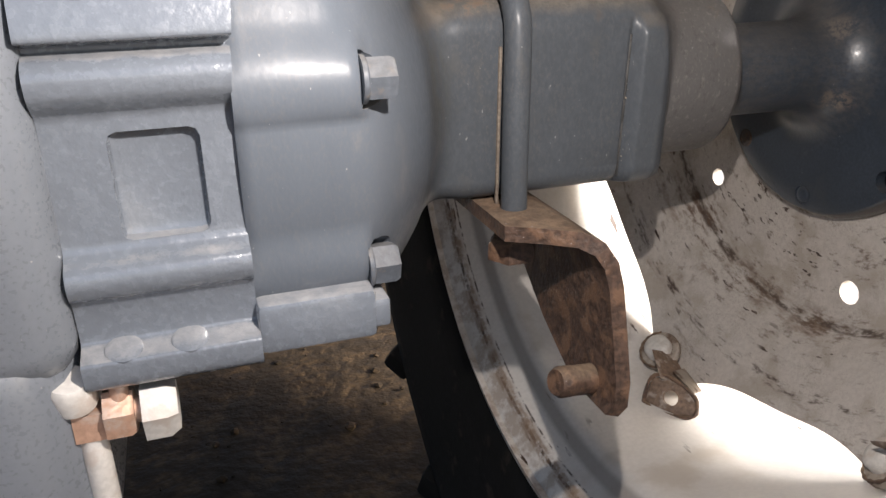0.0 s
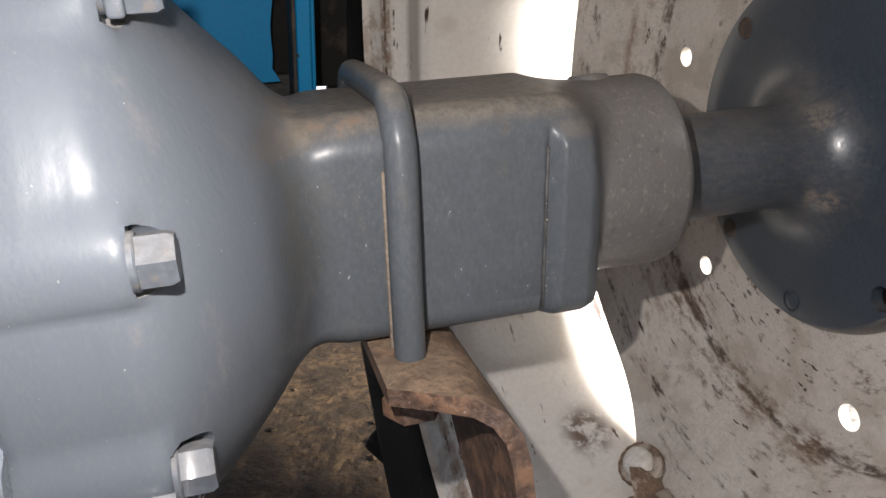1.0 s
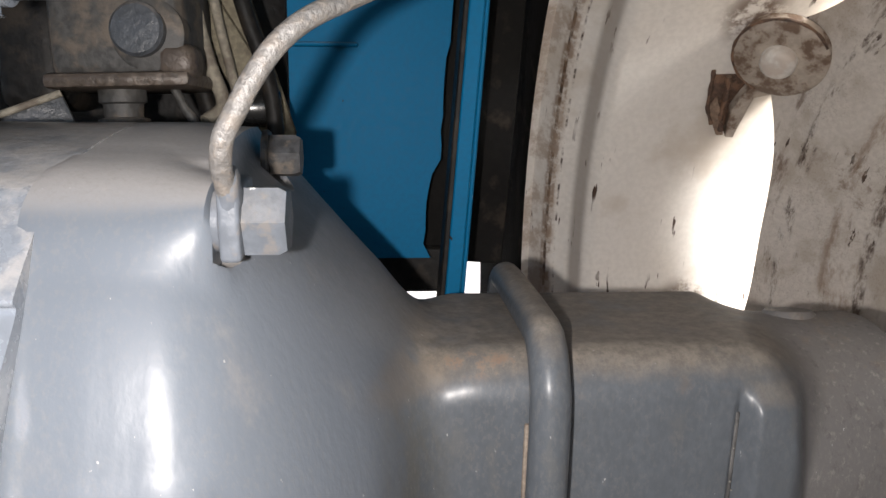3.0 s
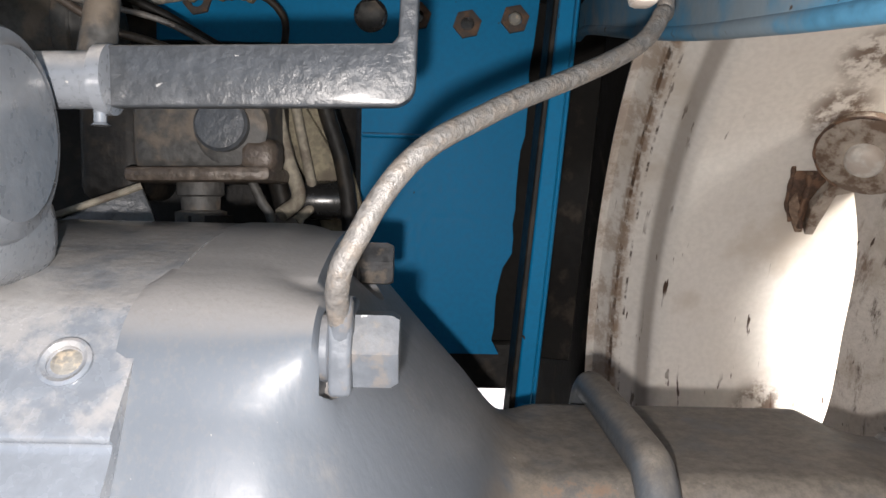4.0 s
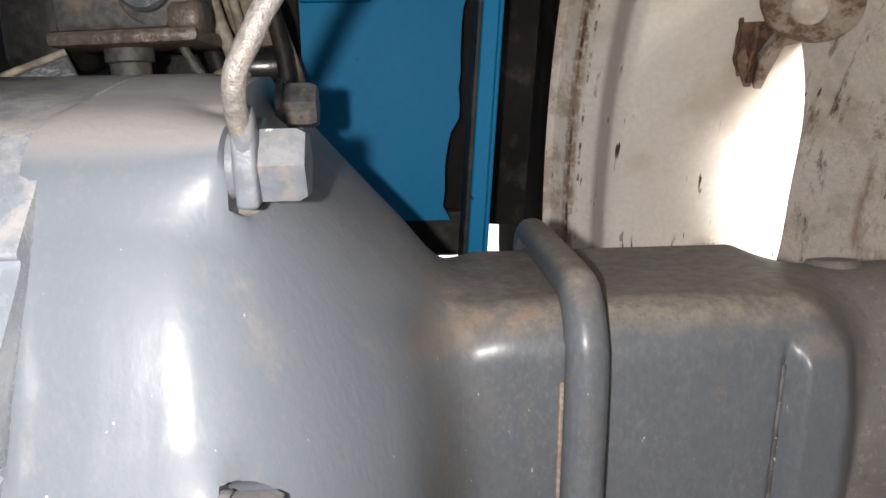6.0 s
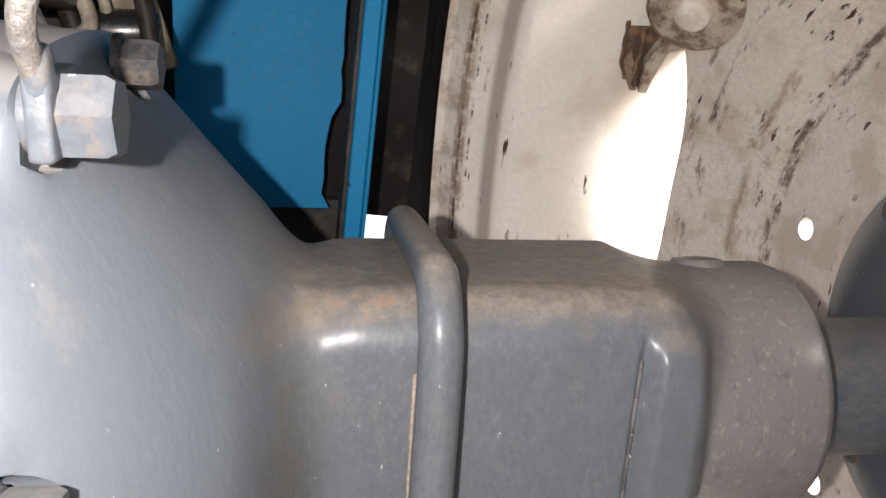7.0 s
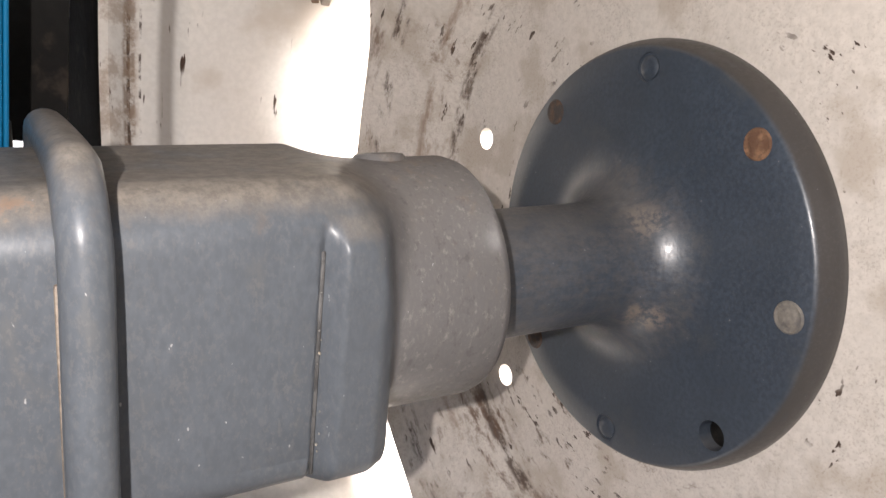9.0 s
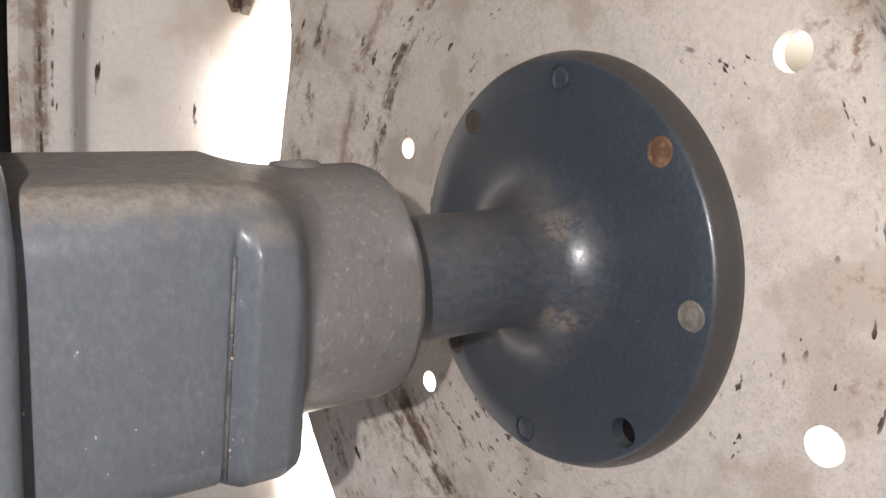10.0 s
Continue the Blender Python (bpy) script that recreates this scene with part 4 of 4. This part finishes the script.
def build_union():
    un = thing("pipe_union", "copper-coloured pipe union with pale hex nuts under the housing", "pipe fitting")
    y, z = -0.155, 0.5245
    body = turned([(0, 0.009), (0.014, 0.009)], 4, along(X_AXIS, (-0.523, y, z - 0.002), 45))
    part("elbow", body, brass, un, "square copper elbow")
    part("small_nut", hexagon(0.0115, 0.012, along(X_AXIS, (-0.5105, y, z), 10)), brass, un)
    part("sleeve", turned([(0, 0.006), (0.01, 0.006)], 16, along(X_AXIS, (-0.500, y, z))), brass, un)
    part("large_nut", hexagon(0.0135, 0.0145, along(X_AXIS, (-0.4955, y, z - 0.001), 22), chamfer=0.2), pale, un, "pale hex cap nut")
    part("bleeder", turned([(0, 0.004), (0.006, 0.004), (0.008, 0.003)], 14, along((0, 0, 1), (-0.5035, y - 0.002, z + 0.008))), brass, un)
    part("spacer", turned([(0, 0.009), (0.012, 0.0095), (0.014, 0.008)], 20, along((0, -0.3, 1), (-0.521, y, z + 0.008))), pale, un)
    part("down_pipe", tube([(-0.517, y, z - 0.008), (-0.517, y, z - 0.03), (-0.518, y + 0.01, z - 0.10), (-0.53, y + 0.06, z - 0.15)], 0.006, 14), pale, un, "pale pipe leading down")


build_union()


# ---- fender ----
def build_fender():
    fe = thing("fender", "blue sheet steel fender with chipped edges beside the tyre", "fender")
    y = 0.200
    random.seed(4)
    edge = []
    for k in range(25):
        z = 0.668 + k * (0.905 - 0.668) / 24
        notch = 0.0055 if 0.672 < z < 0.735 else 0.0
        edge.append((-0.3148 - notch + (z - 0.668) * 0.075 + random.uniform(-0.0014, 0.0014), z))
    outline = [(-0.411, 0.668), *edge, (-0.545, 0.906), (-0.545, 0.872), (-0.411, 0.872)]
    bm = extruded(outline, 0.005, 0.0, Matrix(((1, 0, 0, 0), (0, 0, -1, y + 0.005), (0, 1, 0, 0), (0, 0, 0, 1))))
    plate = part("stay_plate", bm, blue_paint, fe, "bright blue plate with bolt holes and chipped edges")
    cut(plate, [turned([(-0.02, 0.0055), (0.02, 0.0055)], 18, along((0, 1, 0), (x, y, z))) for x, z in ((-0.343, 0.887), (-0.376, 0.891))])
    for x, z, mat in ((-0.406, 0.891, grimy), (-0.343, 0.887, rust_dim), (-0.312, 0.891, rust_dim), (-0.376, 0.891, rust_dim), (-0.518, 0.897, rust_dim)):
        ring = hexagon(0.0095, 0.004, along((0, -1, 0), (x, y, z), 12))
        nut = part("bolt_head" if mat is grimy else "weld_nut", ring, mat, plate, "rusty nut in the blue plate" if mat is not grimy else "grimy bolt head")
        if mat is grimy:
            part("washer", turned([(0, 0.011), (0.0015, 0.011), (0.002, 0.010)], 20, along((0, -1, 0), (x, y, z))), shiny_black, plate)
        else:
            cut(nut, [turned([(-0.02, 0.0045), (0.02, 0.0045)], 18, along((0, 1, 0), (x, y, z)))])
            # black disc added behind the hole to stand for its dark inside
            part("bore_dark_disc", turned([(0.006, 0.0056), (0.0075, 0.0056)], 16, along((0, 1, 0), (x, y, z))), shiny_black, plate)
            if x == -0.312:
                part("stud", turned([(0, 0.0042), (0.003, 0.0042), (0.004, 0.003)], 14, along((0, -1, 0), (x, y, z))), plug_fill, plate)
    part("fold", block((0.046, 0.010, 0.003), 0.001, 1, Matrix.Translation((-0.3875, y - 0.002, 0.8135))), blue_paint, plate)
    # the upright strip beside the tyre, leaning a little
    lean = Matrix.Translation((-0.2960, y - 0.045, 0.75)) @ pose(0, 0, 0, 0, 4.2, 0)
    part("edge_strip", block((0.0100, 0.004, 0.33), 0.001, 1, lean), blue_paint, fe)
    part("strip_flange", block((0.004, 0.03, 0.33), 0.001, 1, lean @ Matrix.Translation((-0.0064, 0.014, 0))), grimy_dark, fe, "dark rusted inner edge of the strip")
    part("strip_return", block((0.003, 0.05, 0.33), 0.001, 1, lean @ Matrix.Translation((0.0066, 0.026, 0))), blue_paint, fe)
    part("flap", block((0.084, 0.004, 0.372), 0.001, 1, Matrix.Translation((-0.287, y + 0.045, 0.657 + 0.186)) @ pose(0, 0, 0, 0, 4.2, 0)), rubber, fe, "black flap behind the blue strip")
    part("lower_bar", block((0.128, 0.008, 0.034), 0.002, 1, Matrix.Translation((-0.354, y + 0.025, 0.6550))), grimy_dark, fe)
    # dark sheet that fills the black gap between plate and strip
    part("gap_sheet", block((0.045, 0.004, 0.30), 0.001, 1, Matrix.Translation((-0.308, y + 0.034, 0.820)) @ pose(0, 0, 0, 0, 4.2, 0)), rubber, fe, "dark sheet filling the gap behind the plate edge")
    # side sheet over the tyre
    outline = [(0.26, 0.885), (0.218, 0.889), (0.10, 0.8665), (0.0, 0.848), (-0.08, 0.836), (-0.14, 0.828), (-0.40, 0.795), (-0.62, 0.74), (-0.70, 0.90), (-0.55, 1.12), (-0.2, 1.28), (0.2, 1.28), (0.26, 1.24)]
    bm = extruded(outline, 0.004, 0.0, Matrix(((0, 0, 1, -0.264), (1, 0, 0, 0), (0, 1, 0, 0), (0, 0, 0, 1))))
    part("side_sheet", bm, blue_dusty, fe, "dusty blue inner sheet of the fender")
    part("side_lip", tube([(-0.262, yy, zz) for yy, zz in outline[:7]], 0.0035, 10, 4), blue_dusty, fe)
    crown = bmesh.new()
    rows = []
    for a in range(-10, 106, 6):
        rows.append([crown.verts.new(polar(90 + (a - 45) * 0.9, r, x)) for x, r in ((-0.264, 0.660), (0.10, 0.660), (0.10, 0.664), (-0.264, 0.664))])
    for p, q in zip(rows, rows[1:]):
        for k in range(4):
            crown.faces.new((p[k], p[(k + 1) % 4], q[(k + 1) % 4], q[k]))
    crown.faces.new(rows[0])
    crown.faces.new(rows[-1])
    part("crown", crown, blue_dusty, fe)


build_fender()


# ---- pipe ----
def build_pipe():
    pi = thing("steel_pipe", "bent bare steel pipe with flaked grey paint", "pipe")
    pts = [(-0.3868, -0.1235, 0.7480), (-0.3871, -0.1268, 0.7539), (-0.3869, -0.1311, 0.7592), (-0.3854, -0.1337, 0.7658), (-0.3816, -0.1336, 0.7731), (-0.3777, -0.1326, 0.7804), (-0.3715, -0.1309, 0.7891), (-0.3636, -0.1268, 0.7962), (-0.3517, -0.1167, 0.8032), (-0.3407, -0.1067, 0.8092), (-0.3257, -0.0927, 0.8162), (-0.3087, -0.0766, 0.8251), (-0.2967, -0.0646, 0.8331), (-0.2889, -0.0544, 0.8430), (-0.2861, -0.0491, 0.8519), (-0.2867, -0.0432, 0.9117)]
    tubeob = part("tube", tube(pts, 0.0030, 16, 8), steel, pi)
    eye = block((0.0060, 0.0250, 0.0205), 0.0014, 3, Matrix.Translation((-0.3868, -0.1135, 0.7420)) @ pose(0, 0, 0, 6, 0, 0))
    block((0.0062, 0.0090, 0.0130), 0.0028, 3, Matrix.Translation((-0.3866, -0.1235, 0.7510)) @ pose(0, 0, 0, 16, 0, 0), eye)
    part("flattened_end", eye, bolt_paint, tubeob, "flattened painted pipe end under the bolt")
    part("clip", block((0.009, 0.012, 0.010), 0.0025, 2, Matrix.Translation((-0.2951, -0.0540, 0.8508))), pale, pi, "pale clip on the pipe")


build_pipe()


# ---- lift linkage ----
# the linkage and the parts behind it lean a little against the axle
LEAN = pose(0.0180, -0.0253, 0.0128, -1.823, -1.612, -0.791)


def build_lift():
    li = thing("lift_arm", "grey painted lift arm with round hub cap and flat strap", "lift arm")
    li.matrix_world = LEAN
    axis = Vector((1, 0.02, 0.0))
    c = Vector((-0.4660, -0.122, 0.7925))
    part("hub_cap", turned([(-0.10, 0.022), (-0.018, 0.022), (-0.0165, 0.0275), (-0.004, 0.0285), (-0.0015, 0.0270), (-0.001, 0.0235), (0.0, 0.0225), (0.0004, 0.010)], 56, along(axis, c)), hub_paint, li, "round cap with rough rim")
    part("hub_arm", block((0.07, 0.07, 0.030), 0.012, 4, Matrix.Translation((-0.505, -0.120, 0.7665))), grey_paint, li)
    part("shaft", turned([(0, 0.0088), (0.0255, 0.0088), (0.026, 0.0108), (0.030, 0.0108), (0.0305, 0.009)], 28, along(X_AXIS, (-0.487, -0.083, 0.8125))), grey_paint, li)
    part("shaft_boss", turned([(0, 0.006), (0.03, 0.005)], 20, along((0, 0.3, 1), (-0.4635, -0.080, 0.818))), grimy, li)
    part("grease_nipple", turned([(0, 0.002), (0.004, 0.002), (0.005, 0.003)], 10, along((0, 0, -1), (-0.4605, -0.085, 0.8035))), cast_paint, li)
    # strap bent up at its end
    outline = [(-0.4595, 0.8225), (-0.4595, 0.8040), (-0.3715, 0.8040)]
    outline += [(-0.3715 + 0.0070 * math.sin(radians(k)), 0.8110 - 0.0070 * math.cos(radians(k))) for k in range(15, 91, 15)]
    outline += [(-0.3640, 0.8225), (-0.3590, 0.92), (-0.3650, 0.92), (-0.3695, 0.8250), (-0.3715, 0.8228)]
    bm = extruded(outline, 0.007, 0.0008, Matrix(((1, 0, 0, 0), (0, 0, -1, -0.0795), (0, 1, 0, 0), (0, 0, 0, 1))))
    part("strap", bm, strap_paint, li, "rough grey flat strap bent up at its end")


build_lift()


# ---- behind: steering box, hoses, engine, unseen platform against the sky ----
def build_back():
    before = len(scene.objects)
    gb = thing("steering_box", "grimy cast steering box with round lid behind the axle", "gearbox")
    case = block((0.068, 0.07, 0.052), 0.007, 3, Matrix.Translation((-0.4795, 0.105, 0.8165)))
    part("case", case, grimy, gb)
    part("base_flange", block((0.074, 0.076, 0.008), 0.003, 2, Matrix.Translation((-0.4795, 0.105, 0.7895))), copper_grime, gb, "worn copper-brown flange edge")
    part("lid", turned([(0, 0.0135), (0.005, 0.0135), (0.0065, 0.0120), (0.0070, 0.006)], 40, along((0, -1, 0.05), (-0.466, 0.069, 0.8135))), strap_paint, gb, "smooth round grey lid")
    part("lid_boss", turned([(-0.01, 0.019), (0.001, 0.0185), (0.002, 0.0165)], 32, along((0, -1, 0), (-0.4625, 0.071, 0.812))), grimy, gb)
    part("corner_lug", block((0.020, 0.024, 0.018), 0.006, 3, Matrix.Translation((-0.4495, 0.080, 0.7985))), copper_grime, gb, "shiny worn copper-brown corner lug")
    part("neck", turned([(0, 0.0125), (0.007, 0.0125), (0.008, 0.0105), (0.015, 0.0100), (0.016, 0.0135), (0.06, 0.0135)], 24, along((0, 0, -1), (-0.486, 0.095, 0.786))), grimy, gb)
    part("nut", hexagon(0.0145, 0.012, along((0, 0, -1), (-0.4835, 0.095, 0.768), 20)), grimy_dark, gb)
    arm = part("drop_arm", block((0.082, 0.005, 0.036), 0.0015, 2, Matrix.Translation((-0.541, 0.066, 0.7530)) @ pose(0, 0, 0, 0, -20, 16)), strap_paint, gb, "dark grey flat drop arm")
    # thin pale tube along the arm's top edge
    part("arm_edge", tube([(-0.579, 0.049, 0.7560), (-0.545, 0.060, 0.7695), (-0.508, 0.070, 0.7835)], 0.0019, 10), dirty_hose, arm, "pale top edge of the drop arm")
    side = block((0.034, 0.06, 0.060), 0.008, 3, Matrix.Translation((-0.531, 0.115, 0.806)))
    tagged(part("valve_body", side, grimy_dark), "dark oily valve body beside the steering box", "valve")
    drum = turned([(0, 0.030), (0.05, 0.031), (0.054, 0.027)], 32, along((1, 0, 0), (-0.600, 0.13, 0.872)))
    dr = thing("brake_drum", "dark grimy drum above the steering box", "drum")
    part("shell", drum, grimy, dr)
    part("rim_band", turned([(0.034, 0.0318), (0.035, 0.0328), (0.043, 0.0328), (0.044, 0.0318)], 32, along((1, 0, 0), (-0.600, 0.13, 0.872))), grimy, dr, "raised dusty band")
    post = turned([(0, 0.0035), (0.002, 0.0048), (0.005, 0.0040), (0.007, 0.0052), (0.014, 0.0050), (0.022, 0.0056), (0.030, 0.0047), (0.036, 0.0052), (0.042, 0.0042)], 20, along((0.05, 0, 1), (-0.541, 0.10, 0.842)))
    tagged(part("grimy_post", post, steel), "pale grimy knobbly post under the platform", "post")
    hoses = (([(-0.452, 0.115, 0.86), (-0.449, 0.118, 0.825), (-0.444, 0.12, 0.800), (-0.438, 0.12, 0.778), (-0.446, 0.11, 0.768)], 0.0042, dirty_hose, "olive dusty hose bent behind the steering box"),
             ([(-0.444, 0.128, 0.86), (-0.440, 0.130, 0.826), (-0.434, 0.130, 0.795), (-0.431, 0.128, 0.775), (-0.440, 0.12, 0.764)], 0.0030, dirty_hose, "thin olive dusty hose"),
             ([(-0.430, 0.122, 0.86), (-0.422, 0.124, 0.826), (-0.4135, 0.125, 0.797), (-0.4095, 0.125, 0.762), (-0.410, 0.125, 0.70)], 0.0048, grimy_dark, "black oily hose curving down"),
             ([(-0.458, 0.14, 0.86), (-0.456, 0.14, 0.80), (-0.450, 0.14, 0.765), (-0.452, 0.14, 0.70)], 0.0060, grimy_dark, "thick black oily hose"),
             ([(-0.462, 0.10, 0.792), (-0.455, 0.10, 0.776), (-0.449, 0.10, 0.762), (-0.452, 0.10, 0.72)], 0.0026, grimy, "thin grey oily hose"))
    for pts, r, mat, label in hoses:
        tagged(part("hose", tube(pts, r, 12), mat), label, "hose", group="hoses behind the axle")
    plate = block((0.028, 0.005, 0.105), 0.003, 2, Matrix.Translation((-0.428, 0.150, 0.805)) @ pose(0, 0, 0, 0, -16, 0))
    tagged(part("clutch_lever", plate, olive_dust), "olive dusty steel lever plate behind hoses", "lever")
    plate = block((0.022, 0.005, 0.09), 0.003, 2, Matrix.Translation((-0.438, 0.142, 0.812)) @ pose(0, 0, 0, 0, -30, 0))
    tagged(part("release_lever", plate, olive_dust), "narrow olive dusty lever plate behind hoses", "lever")
    roller = turned([(0, 0.0115), (0.026, 0.0115), (0.028, 0.010)], 24, along(X_AXIS, (-0.436, 0.135, 0.776)))
    tagged(part("roller", roller, shiny_black), "shiny black roller beside the hoses", "roller")
    wedge = block((0.016, 0.012, 0.03), 0.003, 2, Matrix.Translation((-0.4485, 0.125, 0.757)) @ pose(0, 0, 0, 0, 25, 0))
    tagged(part("stop_wedge", wedge, copper_grime), "brown rusty steel wedge behind the housing", "bracket")
    for pts, r, mat, label in (
            ([(-0.572, 0.09, 0.892), (-0.536, 0.10, 0.869), (-0.512, 0.10, 0.861), (-0.48, 0.11, 0.850)], 0.0024, copper_grime, "brown dusty cable above the steering box"),
            ([(-0.563, 0.098, 0.886), (-0.54, 0.098, 0.881), (-0.508, 0.10, 0.873), (-0.485, 0.11, 0.862), (-0.462, 0.12, 0.848)], 0.0017, steel, "bare steel rod above the steering box"),
            ([(-0.545, 0.16, 0.897), (-0.530, 0.16, 0.900), (-0.511, 0.16, 0.903)], 0.0042, plug_fill, "short cream cable sleeve"),
            ([(-0.511, 0.16, 0.903), (-0.500, 0.158, 0.905), (-0.490, 0.16, 0.904), (-0.480, 0.16, 0.905), (-0.470, 0.16, 0.902)], 0.0060, olive_dust, "brown taped cable joint"),
            ([(-0.474, 0.16, 0.903), (-0.462, 0.162, 0.899), (-0.4535, 0.165, 0.888), (-0.4545, 0.17, 0.875), (-0.46, 0.18, 0.862)], 0.0024, grimy_dark, "black cable loop over the blue plate"),
            ([(-0.556, 0.12, 0.900), (-0.52, 0.13, 0.885), (-0.49, 0.14, 0.868), (-0.46, 0.14, 0.852)], 0.0030, grimy_dark, "black cable crossing the blue plate")):
        tagged(part("cable", tube(pts, r, 10, 8, None, 0.08 if mat is olive_dust else 0.0), mat), label, "cable")
    rail = block((0.46, 0.02, 0.03), 0.004, 2, Matrix.Translation((-0.45, 0.21, 0.925)))
    tagged(part("cross_rail", rail, grimy_dark), "dark grimy steel rail above the blue plate", "rail")
    for ob in list(scene.objects)[before:]:
        if ob.parent is None:
            ob.matrix_world = LEAN @ ob.matrix_world
    body = block((0.7, 1.6, 0.72), 0.02, 2, Matrix.Translation((-0.95, 1.35, 0.72)))
    eng = tagged(part("engine_block", body, grimy_dark), "dark oily engine block of the tractor", "engine")
    body = block((0.64, 0.86, 0.50), 0.02, 2, Matrix.Translation((-0.735, 0.69, 0.72)))
    tagged(part("clutch_housing", body, grimy_dark), "dark oily clutch housing of the tractor", "gearbox housing")
    # added out of view overhead, to keep sky light off the parts below
    plat = block((1.1, 1.90, 0.03), 0.005, 2, Matrix.Translation((-0.82, 0.51, 1.02)))
    tagged(part("platform", plat, grimy_dark), "unseen dark platform added over the transmission to block the sky", "platform")


build_back()
